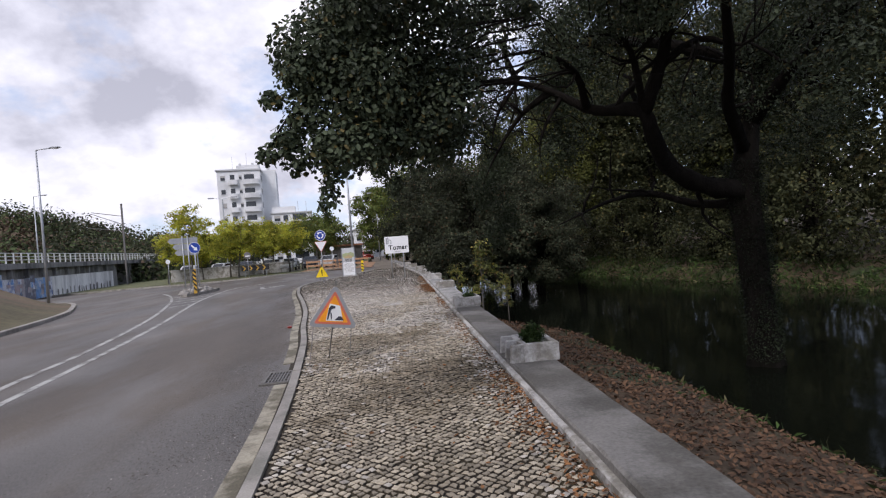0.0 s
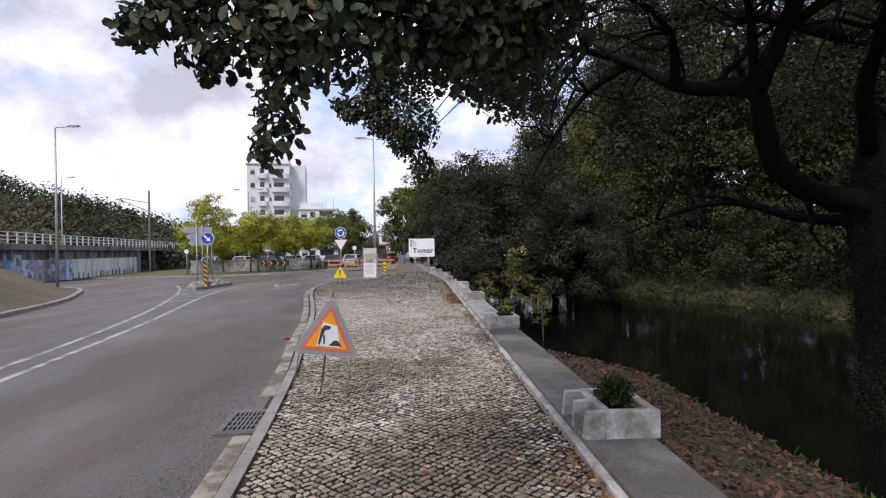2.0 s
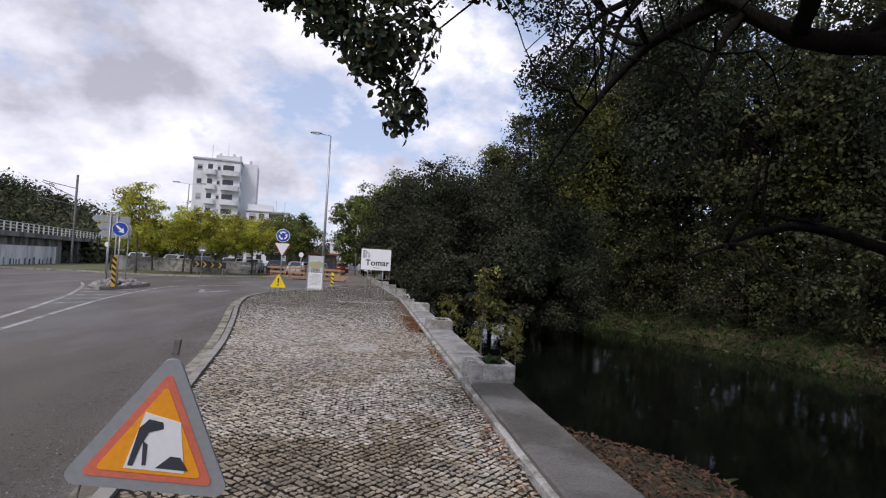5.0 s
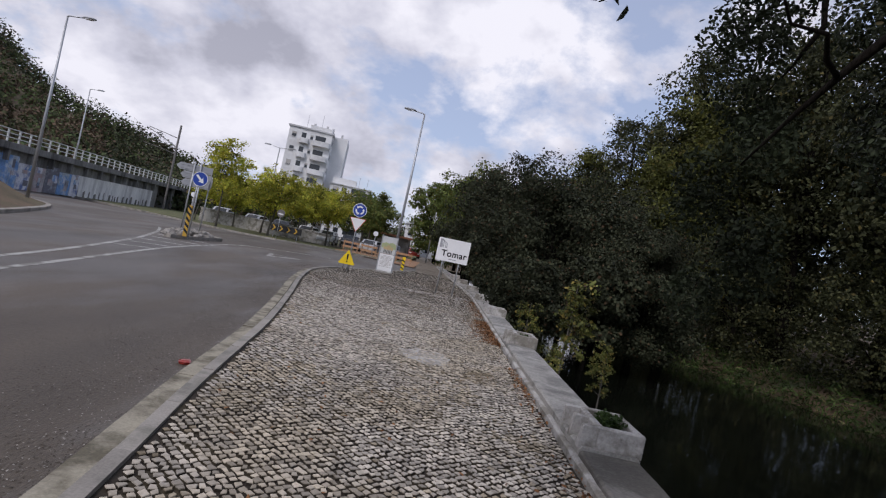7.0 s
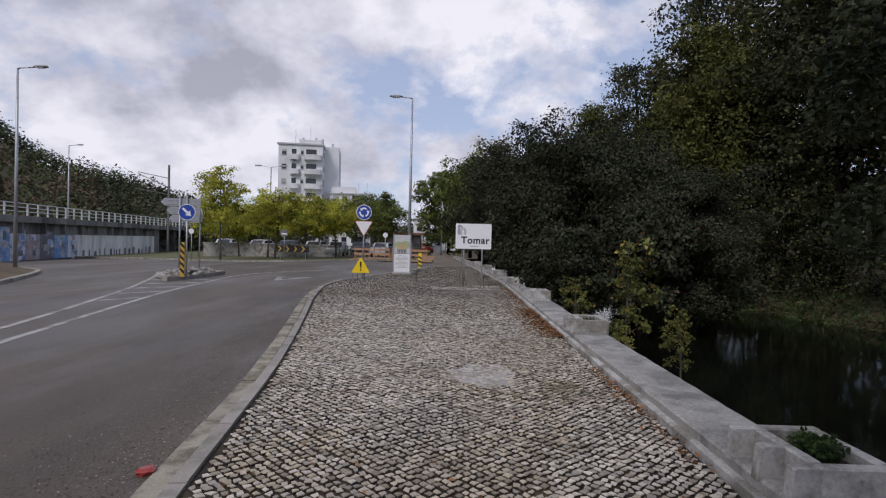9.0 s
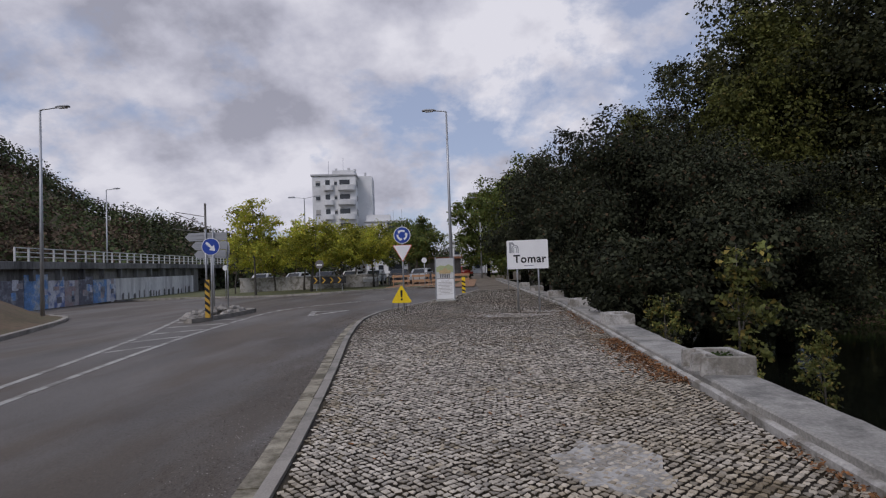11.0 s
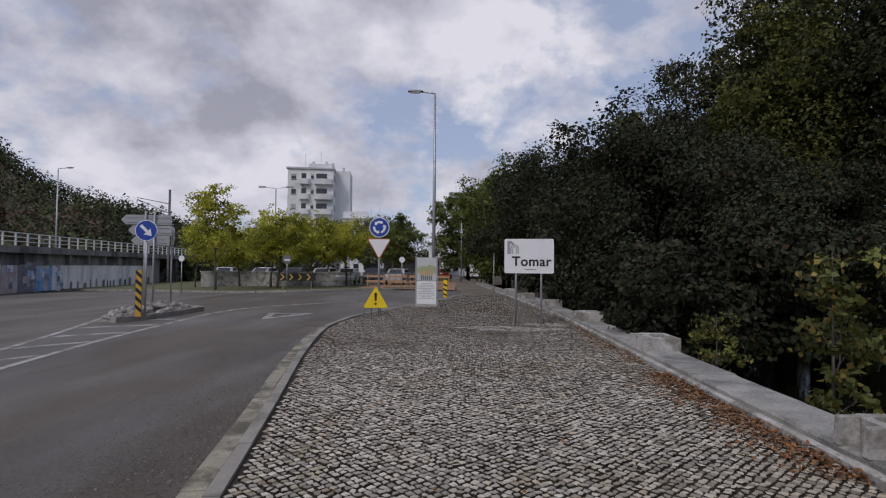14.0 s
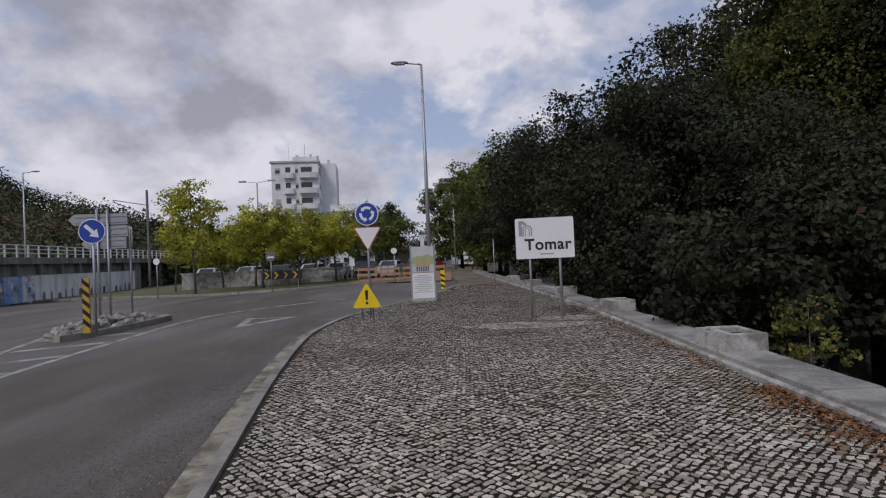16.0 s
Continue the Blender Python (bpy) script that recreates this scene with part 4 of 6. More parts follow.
def traffic_island():
    t = thing("traffic_island", "small stone-edged traffic island heaped with rubble", "traffic island", kind="structure")
    o = [(-11.35, 31.5), (-11.05, 32.4), (-10.95, 34.2), (-11.0, 36.0), (-11.5, 36.5), (-12.4, 36.0), (-12.6, 34.4), (-12.15, 32.6), (-11.7, 31.6)]
    s = Shape()
    c = Vector((-11.7, 34))
    inner = [tuple(c + (Vector(p) - c) * 0.86) for p in o]
    k = len(o)
    s.v = [(x, y, -0.2) for x, y in o] + [(x, y, 0.06) for x, y in o] + [(x, y, 0.06) for x, y in inner] + [(x, y, 0.0) for x, y in inner]
    for a in (0, 1, 2):
        s.f += [(a * k + i, a * k + (i + 1) % k, (a + 1) * k + (i + 1) % k, (a + 1) * k + i) for i in range(k)]
    s.f.append(tuple(range(3 * k, 4 * k)))
    part("edging", s, "kerb", t)
    rng = random.Random(8)
    for i in range(120):
        a, r = rng.uniform(0, 6.28), rng.random() ** 0.6
        x, y = -11.62 + 0.6 * r * math.cos(a), 33.7 + 2.1 * r * math.sin(a)
        z = 0.03 + 0.3 * (1 - r * r) * rng.random()
        q = rng.uniform(0.07, 0.17)
        s = Shape()
        pts = []
        for u in range(3):
            for w in range(6):
                b2 = w * 1.047 + rng.uniform(-0.25, 0.25)
                rr = q * (0.75, 1.0, 0.5)[u] * rng.uniform(0.75, 1.15)
                pts.append((x + rr * math.cos(b2), y + rr * math.sin(b2), z + q * (-0.4, 0.15, 0.75)[u] + rng.uniform(-0.02, 0.02)))
        f = [tuple(range(5, -1, -1)), tuple(range(12, 18))] + [(u * 6 + w, u * 6 + (w + 1) % 6, u * 6 + 6 + (w + 1) % 6, u * 6 + 6 + w) for u in (0, 1) for w in range(6)]
        s.add(pts, f)
        part("stone", s, "rock", t)


def lamp_post(x, y, h, turn, arm=1.1, label="tall grey steel street lamp with a single arm"):
    z = ground_z(x, y)
    t = thing("street_lamp", label, "street lamp", pose(x, y, z, 0, 0, turn), "street lamps")
    H = h - z
    part("pole", Shape().tube([(0, 0, 0), (0, 0, H * 0.5), (0, 0, H)], [0.095, 0.075, 0.045], 14), "steel", t, smooth=True)
    part("base_plate", Shape().box(-0.17, 0.17, -0.17, 0.17, 0, 0.03, 0.006), "steel", t)
    part("hatch", Shape().box(-0.05, 0.05, -0.102, -0.08, 0.6, 0.95, 0.004), "grey_back", t)
    part("arm", Shape().tube([(0, 0, H - 0.02), (-0.12, 0, H + 0.03), (-arm * 0.6, 0, H + 0.08)], [0.04, 0.035, 0.03], 10), "steel", t, smooth=True)
    s = Shape()
    x0, x1 = -arm * 0.5, -arm * 0.5 - 0.72
    prof = [(x0, 0.05, 0.05), (x0 - 0.12, 0.11, 0.1), (x0 - 0.45, 0.15, 0.12), (x1 + 0.05, 0.12, 0.09), (x1, 0.05, 0.04)]
    v = []
    for px, w, th in prof:
        for a in range(10):
            b2 = 2 * math.pi * a / 10
            v.append((px, w * math.cos(b2), H + 0.1 + th * (0.75 * max(0, math.sin(b2)) + 0.35 * min(0, math.sin(b2)))))
    f = [(i * 10 + a, i * 10 + (a + 1) % 10, i * 10 + 10 + (a + 1) % 10, i * 10 + 10 + a) for i in range(4) for a in range(10)] + [tuple(range(9, -1, -1)), tuple(range(40, 50))]
    head = part("lamp_head", s.add(v, f), "grey_back", t, smooth=True)
    part("lens", Shape().box(x0 - 0.55, x0 - 0.15, -0.1, 0.1, H + 0.04, H + 0.068, 0.008), "white", head, "clear lamp lens")
    return t


def distant_sign(x, y, z_top, face="white", r=0.28, turn=0, label="small round road sign on a post"):
    z = ground_z(x, y)
    t = thing("road_sign", label, "road sign", pose(x, y, z, 0, 0, turn))
    H = z_top - z
    part("post", Shape().tube([(0, 0.04, 0), (0, 0.04, H)], 0.03, 10), "steel", t, smooth=True)
    part("disc", Shape().slab(disc(0, H - r, r, 28), -0.012, 0.012), face, t)
    return t


roadworks_sign()
warning_sign()
roundabout_sign()
town_sign()
notice_board()
arrow_sign()
direction_signs()
traffic_island()
lamp_post(-2.9, 41.3, 9.6, 0)
lamp_post(-22.1, 37.4, 9.7, 180, 1.6)
lamp_post(-40.2, 66.3, 10.6, 180, 1.6)


# ---- viaduct, buildings and distance ----
def build_viaduct():
    a, b2 = Vector((-34.5, 50.0)), Vector((-41.0, 86.0))
    d = (b2 - a).normalized()
    n = Vector((d.y, -d.x))
    L = (b2 - a).length
    at = Matrix.Translation((a.x, a.y, 0.5)) @ Matrix.Rotation(math.atan2(d.y, d.x), 4, "Z")
    t = thing("viaduct", "low dark concrete railway viaduct with a white railing", "viaduct", at, kind="structure")
    # local x runs along the viaduct, y to its far side
    part("wall", Shape().box(-14, L, 0.4, 1.2, -2.5, 2.0), "viaduct", t, "dark streaked wall")
    part("deck", Shape().box(-14, L + 60, -0.1, 7, 1.9, 2.45, 0.03), "viaduct", t, "concrete deck edge")
    part("far_wall", Shape().box(L, L + 60, 6.2, 7, -2.5, 1.9), "viaduct", t)
    for k in range(5):
        part("pier", Shape().box(L + 6 + k * 12, L + 7.2 + k * 12, 0.3, 6.2, -2.5, 1.9), "viaduct", t)
    for k in range(11):
        part("girder_bracket", Shape().box(1 + 3.3 * k, 1.25 + 3.3 * k, 0.0, 0.4, 1.0, 1.9), "viaduct", t)
    part("painted_panel", Shape().box(13, L - 2, 0.36, 0.4, -2.0, 0.95), "painted_wall", t, "long grey painted panel")
    stains = random.Random(11)
    x = 13.4
    while x < L - 3:
        w, top = stains.uniform(0.25, 0.8), stains.uniform(-0.75, -0.4)
        part("damp_stain", Shape().slab([(x, -1.6), (x + w, -1.6), (x + w * 0.9, top), (x + w * 0.55, top + 0.08), (x + w * 0.1, top - 0.1)], 0.354, 0.359), "viaduct", t, "dark damp stain at the foot of the panel")
        x += w + stains.uniform(0.3, 1.1)
    cols = ["mural_blue", "mural_white", "mural_grey", "mural_dark"]
    rng = random.Random(3)
    x = -9.0
    k = 0
    while x < 13:
        w = rng.uniform(1.6, 3.0)
        part("mural", Shape().box(x, x + w - 0.06, 0.34, 0.39, -1.2, rng.uniform(0.9, 1.5)), cols[k % 4], t, "painted mural panel on the wall")
        for j in range(3):
            mx, mz = x + rng.uniform(0.2, w - 0.6), rng.uniform(-0.9, 0.5)
            part("mural_shape", Shape().box(mx, mx + rng.uniform(0.3, 0.8), 0.325, 0.34, mz, mz + rng.uniform(0.3, 0.8)), cols[(k + 1 + j) % 4], t, "painted shape")
        x += w
        k += 1
    s = -1.0
    rail = thing("railing", "white metal railing along the viaduct", "railing", at, kind="structure")
    while s < L + 40:
        part("post", Shape().box(s, s + 0.12, 0.0, 0.1, 2.45, 3.45), "rail_white", rail)
        s += 1.5
    for z in (2.75, 3.08, 3.4):
        part("rail", Shape().box(-1, L + 40, 0.02, 0.08, z, z + 0.07), "rail_white", rail)


M["mural_blue"] = mat("mural_blue", (0.16, 0.3, 0.56), 0.8, 0.4, 2, 10, 0.1, second=(0.45, 0.5, 0.55), amount=0.5)
M["mural_white"] = mat("mural_white", (0.62, 0.63, 0.68), 0.8, 0.3, 2, 10, 0.1, second=(0.15, 0.2, 0.4), amount=0.4)
M["mural_grey"] = mat("mural_grey", (0.38, 0.36, 0.37), 0.8, 0.4, 2, 10, 0.1, second=(0.4, 0.3, 0.3), amount=0.45)
M["mural_dark"] = mat("mural_dark", (0.16, 0.16, 0.19), 0.8, 0.4, 3, 10, 0.1, second=(0.3, 0.32, 0.36), amount=0.4)
build_viaduct()


def window(parent, x, y, z, w, h, shutter=0.0, along_x=True):
    """A recessed window with its frame, sill, pane and roller shutter; its wall faces -y, or +x."""
    def bx(a0, a1, d0, d1, z0, z1):
        return Shape().box(x + a0, x + a1, y + d0, y + d1, z0, z1) if along_x else Shape().box(x - d1, x - d0, y + a0, y + a1, z0, z1)
    fr = part("window", bx(-w / 2 - 0.06, w / 2 + 0.06, -0.04, 0.02, z - 0.06, z + h + 0.06), "facade_grey", parent, "window with a grey surround")
    part("pane", bx(-w / 2, w / 2, -0.05, -0.04, z, z + h * (1 - shutter)), "window_dark", fr)
    if shutter:
        part("roller_shutter", bx(-w / 2, w / 2, -0.07, -0.04, z + h * (1 - shutter), z + h), "shutter", fr)
    part("sill", bx(-w / 2 - 0.1, w / 2 + 0.1, -0.14, -0.04, z - 0.1, z - 0.05), "facade_grey", fr)


def apartment_tower():
    t = thing("apartment_building", "white seven-storey apartment tower with rounded balconies", "apartment building", pose(-38.2, 126.5, -0.3, 0, 0, 9))
    st = 3.1
    H = 21.9
    part("wall", Shape().box(0, 9.2, 0, 12, 0, H), "facade", t)
    part("stair_tower", Shape().box(9.2, 12.4, 5, 14, 0, H + 0.6), "facade", t, "grey-white stair tower")
    part("roof_slab", Shape().box(-0.3, 9.5, -0.3, 12.2, H, H + 0.35, 0.05), "facade_grey", t)
    part("parapet", Shape().box(4.2, 9.0, 0.4, 5, H + 0.35, H + 1.2), "facade", t)
    part("roof_room", Shape().box(5.5, 8.6, 5, 10, H + 0.35, H + 2.0), "facade", t)
    for x, y in ((4.6, 2.0), (7.4, 1.5), (8.6, 3.0), (10.5, 8)):
        part("chimney", Shape().box(x, x + 0.5, y, y + 0.5, H + 0.35, H + 1.9), "facade_grey", t)
    part("antenna", Shape().tube([(6.0, 6, H + 2), (6.0, 6, H + 5)], 0.04, 6), "steel", t)
    part("antenna", Shape().tube([(3.0, 4, H + 0.3), (3.0, 4, H + 4)], 0.04, 6), "steel", t)
    rng = random.Random(2)
    for k in range(7):
        z = 0.2 + st * k
        # narrow balcony column
        for x0, x1, dp in ((2.6, 4.3, 1.0), (5.6, 8.9, 1.3)):
            # flat dark panel on the wall paints the shade inside the balcony
            part("balcony_shade", Shape().box(x0 + 0.15, x1 - 0.15 - (x1 - x0) * 0.25, -0.02, 0.04, z + 0.9, z + 2.2), "window_dark", t, "dark panel standing for the shade in a balcony opening")
            n = 10
            o = [(x0 - 0.15, 0.0)] + [(x0 - 0.15 + (x1 - x0 + 0.3) * (0.5 - 0.5 * math.cos(math.pi * i / n)), -dp * (0.55 + 0.45 * math.sin(math.pi * i / n))) for i in range(n + 1)] + [(x1 + 0.15, 0.0)]
            part("balcony", Shape().plate(o, z - 0.1, z + 1.0), "facade", t, "rounded white balcony")
        window(t, 1.2, 0, z + 1.0, 0.9, 1.0, rng.choice((0, 0.4, 0.9)))
        window(t, 4.95, 0, z + 1.1, 0.55, 0.9, rng.choice((0, 0.3, 0.8)))
        for y in (2.2, 4.0):
            window(t, 9.2, y, z + 1.0, 0.9, 1.2, rng.choice((0, 0.5)), False)
    w = thing("low_apartment_block", "lower white apartment block with balconies and a stepped roof", "apartment building", pose(-26.5, 124.5, -0.3, 0, 0, 9))
    part("wall", Shape().box(0, 8.5, 0, 11, 0, 11.4), "facade", w)
    part("upper_storey", Shape().box(0.2, 5.2, 1.0, 10, 11.4, 13.0), "facade", w)
    part("roof_slab", Shape().box(-0.2, 8.8, -0.3, 11.2, 11.4, 11.65, 0.03), "facade_grey", w)
    for k in range(4):
        z = 0.2 + 2.85 * k
        # shade behind the balcony, painted as a dark sheet on the wall
        part("balcony_shade", Shape().box(4.5, 7.5, -0.02, 0.04, z + 0.9, z + 2.4), "window_dark", w, "dark panel standing for the shade in a balcony opening")
        part("balcony", Shape().box(4.3, 7.7, -1.2, 0.0, z - 0.1, z + 1.0, 0.03), "facade", w)
        window(w, 1.2, 0, z + 1.0, 1.2, 1.2, 0.5)
        window(w, 3.0, 0, z + 1.0, 1.0, 1.2, 0.0)
    for x in (5.8, 7.6):
        part("antenna", Shape().tube([(x, 3, 11.6), (x, 3, 14.2)], 0.04, 6), "steel", w)


apartment_tower()


def row_house(x, y, w, h, label, turn=0):
    t = thing("house", label, "house", pose(x, y, -0.2, 0, 0, turn))
    part("wall", Shape().box(0, w, 0, 9, 0, h), "facade", t)
    part("roof", Shape().slab([(-0.3, h), (w + 0.3, h), (w / 2, h + 0.9)], -0.3, 9.3), "facade_grey", t)
    for k in range(max(1, int(w / 2.4))):
        for s in range(max(1, int(h / 3))):
            window(t, 1.2 + 2.4 * k, 0, 1.0 + 2.9 * s, 1.0, 1.2, 0.3)
    return t


row_house(-8.6, 120.0, 3.4, 6.2, "narrow pale house far along the street", 4)
row_house(-4.8, 128.0, 6.0, 4.6, "pale house with a clay roof far along the street", 4)
lamp_post(-2.0, 79.0, 9.6, 0, label="tall grey street lamp far along the footpath")
lamp_post(-1.8, 100.0, 9.6, 0, label="tall grey street lamp far along the footpath")


def double_lamp(x, y, h):
    z = ground_z(x, y)
    t = thing("double_street_lamp", "street lamp with two arms standing among park trees", "street lamp", pose(x, y, z))
    part("pole", Shape().tube([(0, 0, 0), (0, 0, h - z)], [0.09, 0.05], 10), "steel", t)
    for s in (-1, 1):
        part("arm", Shape().tube([(0, 0, h - z), (s * 1.1, 0, h - z + 0.15)], 0.03, 8), "steel", t)
        part("lamp_head", Shape().box(s * 1.4 - 0.35, s * 1.4 + 0.35, -0.12, 0.12, h - z + 0.1, h - z + 0.24, 0.03), "grey_back", t)


double_lamp(-20.5, 70.0, 9.3)


def catenary_mast():
    z = -1.4
    t = thing("railway_mast", "steel railway mast with cantilever arms behind the viaduct", "railway mast", pose(-38.6, 83, z))
    part("post", Shape().box(-0.1, 0.1, -0.1, 0.1, 0, 12.4), "iron", t)
    part("bracket", Shape().tube([(0, 0, 10.6), (-4.2, 0, 11.4)], 0.05, 6).tube([(0, 0, 9.4), (-4.2, 0, 11.2)], 0.05, 6).tube([(0, 0, 8.4), (-1.4, 0, 8.7), (-4.6, 0, 9.2)], 0.04, 6), "iron", t)
    part("insulator", Shape().tube([(-0.6, 0, 9.65), (-1.2, 0, 9.9)], 0.1, 8), "grey_back", t)


catenary_mast()


# ---- roundabout verge, car park and works ----
def build_park():
    s = Shape()
    edge = [(-44, 66), (-36, 63), (-29, 59.5), (-22, 55), (-17, 51.8), (-13, 51.4), (-9.5, 54), (-6, 56.5), (-4, 60), (-4, 110), (-46, 110)]
    lo = [(x, y, ground_z(x, y) - 0.1) for x, y in edge]
    hi = [(x, y, ground_z(x, y) + 0.1) for x, y in edge]
    k = len(edge)
    s.add(lo + hi, [tuple(range(k, 2 * k))] + [(i, (i + 1) % k, (i + 1) % k + k, i + k) for i in range(k)])
    tagged(part("park_lawn", s, "grass"), "grass strip with a low kerb beside the roundabout", "lawn", kind="structure")
    kb = thing("park_kerb", "pale kerb along the grass strip", "kerb", kind="structure")
    line = smooth_line(edge[:9], 1.4)
    for i in range(0, len(line) - 1):
        part("kerbstone", ribbon(line[i:i + 2], -0.1, 0.25, -0.2, 0.12, ground_z), "kerb", kb)
    w = thing("garden_wall", "low pale wall with stains behind the park trees", "wall", kind="structure")
    part("wall", Shape().box(-25, -11.5, 64, 64.3, -0.6, 0.95), "white_stone", w)
    part("coping", Shape().box(-25.1, -11.4, 63.95, 64.35, 0.95, 1.05, 0.02), "white_stone", w)
    f = thing("park_fence", "dark low fence beside the car park", "fence", kind="structure")
    for i in range(14):
        part("post", Shape().box(-11.2 + i * 0.55, -11.14 + i * 0.55, 62, 62.06, 0, 1.1), "iron", f)
    part("rail", Shape().box(-11.2, -3.9, 62, 62.05, 1.0, 1.06).box(-11.2, -3.9, 62, 62.05, 0.4, 0.45), "iron", f)


build_park()


def build_car(color, label):
    t = thing("car", label, "car", group="parked cars")
    body = [(-2.05, 0.35), (-2.1, 0.62), (-1.95, 0.85), (-1.2, 0.92), (-0.65, 1.38), (0.75, 1.42), (1.35, 1.0), (1.95, 0.93), (2.08, 0.7), (2.05, 0.35)]
    s = Shape()
    k = len(body)
    ys = [(-0.84, 0.9), (-0.78, 1.0), (0.78, 1.0), (0.84, 0.9)]
    v = []
    for y, q in ys:
        for x, z in body:
            inset = 0.16 if z > 1.1 else 0.0
            yy = y * (1 - inset)
            v.append((x * (1 if q == 1 else 0.985), yy, z))
    f = [tuple(range(k)), tuple(range(4 * k - 1, 3 * k - 1, -1))] + [(r * k + i, (r + 1) * k + i, (r + 1) * k + (i + 1) % k, r * k + (i + 1) % k) for r in range(3) for i in range(k)]
    part("body", s.add(v, f), color, t, smooth=False)
    part("side_windows", Shape().slab([(-1.0, 0.95), (-0.58, 1.32), (0.68, 1.35), (1.15, 0.98)], -0.8, 0.8), "window_dark", t)
    part("windscreen", Shape().add([(-1.18, -0.6, 0.95), (-1.18, 0.6, 0.95), (-0.68, 0.55, 1.36), (-0.68, -0.55, 1.36)], [(0, 1, 2, 3)]), "window_dark", t)
    for x in (-1.3, 1.3):
        for y in (-0.8, 0.8):
            w = part("wheel", Shape().slab(disc(x, 0.31, 0.31, 18), y - 0.1, y + 0.1), "black", t)
            part("rim", Shape().slab(disc(x, 0.31, 0.19, 14), y - 0.11, y + 0.11), "steel", w)
    for y in (-0.6, 0.6):
        part("headlight", Shape().box(-2.1, -2.0, y - 0.17, y + 0.17, 0.66, 0.8, 0.02), "white", t)
    return t


CARS = {}
for nm, c in (("silver", (0.5, 0.51, 0.52)), ("white", (0.75, 0.75, 0.75)), ("dark", (0.04, 0.045, 0.06)), ("red", (0.3, 0.03, 0.02))):
    M["car_" + nm] = mat("car_paint_" + nm, c, 0.3, 0.05, 1, 10, 0.0, spec=0.6)
    CARS[nm] = build_car("car_" + nm, nm + " hatchback parked in the car park")
spots = [("silver", -24, 67), ("white", -20.5, 67.5), ("dark", -17.5, 67), ("white", -14.8, 67.6), ("silver", -12.2, 66), ("dark", -9.9, 66.5), ("silver", -7.6, 66), ("dark", -5.4, 66.6), ("red", -4.5, 92), ("white", -7, 94)]
used = set()
for nm, x, y in spots:
    m = pose(x, y, 0.0, 0, 0, 90 + 8 * math.sin(x))
    if nm in used:
        copy_thing(CARS[nm], m)
    else:
        CARS[nm].matrix_basis = m
        used.add(nm)


def works_barrier():
    M["barrier_orange"] = mat("faded_orange_board", (0.42, 0.24, 0.13), 0.6, 0.2, 2, 10, 0.05)
    M["earth_red"] = mat("dug_earth", (0.33, 0.2, 0.12), 0.95, 0.3, 1, 10, 0.4)
    s = Shape()
    s.add([(-9.5, 56.5, -0.02), (-2.2, 54.5, -0.02), (-2.5, 74, 0.0), (-9.5, 74, 0.0)], [(0, 1, 2, 3)])
    tagged(part("dug_ground", s, "earth_red"), "strip of reddish dug-up ground at the street works", "earth", kind="structure")
    for i, (x, y) in enumerate(((-8.4, 58.5), (-6.7, 58.2), (-5.0, 57.9), (-3.4, 57.6))):
        t = thing("works_barrier", "orange plastic works barrier with horizontal boards", "barrier", pose(x, y, 0), "works barriers")
        for z in (0.35, 0.75):
            part("board", Shape().box(-0.75, 0.75, -0.02, 0.02, z, z + 0.18, 0.01), "barrier_orange", t)
        for q in (-0.65, 0.65):
            part("leg", Shape().box(q - 0.03, q + 0.03, -0.2, 0.2, 0, 0.06).box(q - 0.03, q + 0.03, -0.03, 0.03, 0.06, 1.0), "barrier_orange", t)
    for x, y in ((-2.5, 45.0),):
        t = thing("striped_post", "yellow and black striped marker post by the works", "marker post", pose(x, y, 0))
        part("panel", Shape().box(-0.1, 0.1, -0.02, 0.02, 0.0, 0.9, 0.006), "yellow", t)
        for k in range(3):
            part("stripe", Shape().slab([(-0.1, 0.14 + 0.25 * k), (0.1, 0.04 + 0.25 * k), (0.1, 0.14 + 0.25 * k), (-0.1, 0.24 + 0.25 * k)], -0.024, -0.02), "black", t)
    k = thing("kiosk", "small dark brown kiosk with a flat roof", "kiosk", pose(-8.6, 78, 0))
    part("wall", Shape().box(0, 4, 0, 3, 0, 2.4), "iron", k)
    part("roof", Shape().box(-0.3, 4.3, -0.4, 3.3, 2.4, 2.65, 0.02), "tile_roof", k)


works_barrier()
distant_sign(-6.1, 56, 2.3, "white", 0.21, 0, "round white road sign near the street works")
distant_sign(-4.6, 58, 1.4, "white", 0.25, 0, "low round white sign at the street works")
rs = distant_sign(-13.6, 53, 2.35, "iron", 0.32, 0, "round dark sign with a white bar on the roundabout")
part("white_bar", Shape().box(-0.2, 0.2, -0.02, -0.012, 2.07, 2.17), "white", rs)
distant_sign(-20.4, 52, 2.2, "white", 0.2, 0, "pale round sign beside a park tree")
ch = thing("chevron_board", "long black and orange chevron board on the roundabout", "chevron board", pose(-13.2, 54, 0))
part("board", Shape().box(-1.3, 1.3, -0.02, 0.02, 0.55, 1.05, 0.01), "black", ch)
for k in range(4):
    part("chevron", Shape().slab([(-1.2 + 0.62 * k, 0.58), (-1.08 + 0.62 * k, 0.58), (-0.88 + 0.62 * k, 0.8), (-1.08 + 0.62 * k, 1.02), (-1.2 + 0.62 * k, 1.02), (-1.0 + 0.62 * k, 0.8)], -0.026, -0.02), "hazard_orange", ch)
for x in (-1.0, 1.0):
    part("post", Shape().tube([(x, 0.05, 0), (x, 0.05, 1.2)], 0.03, 8), "steel", ch)
tp = thing("path_post", "thin grey steel post at the edge of the footpath", "post", pose(0.15, 47.2, 0))
part("post", Shape().tube([(0, 0, -0.03), (0, 0, 2.35)], 0.026, 10), "steel", tp, smooth=True)
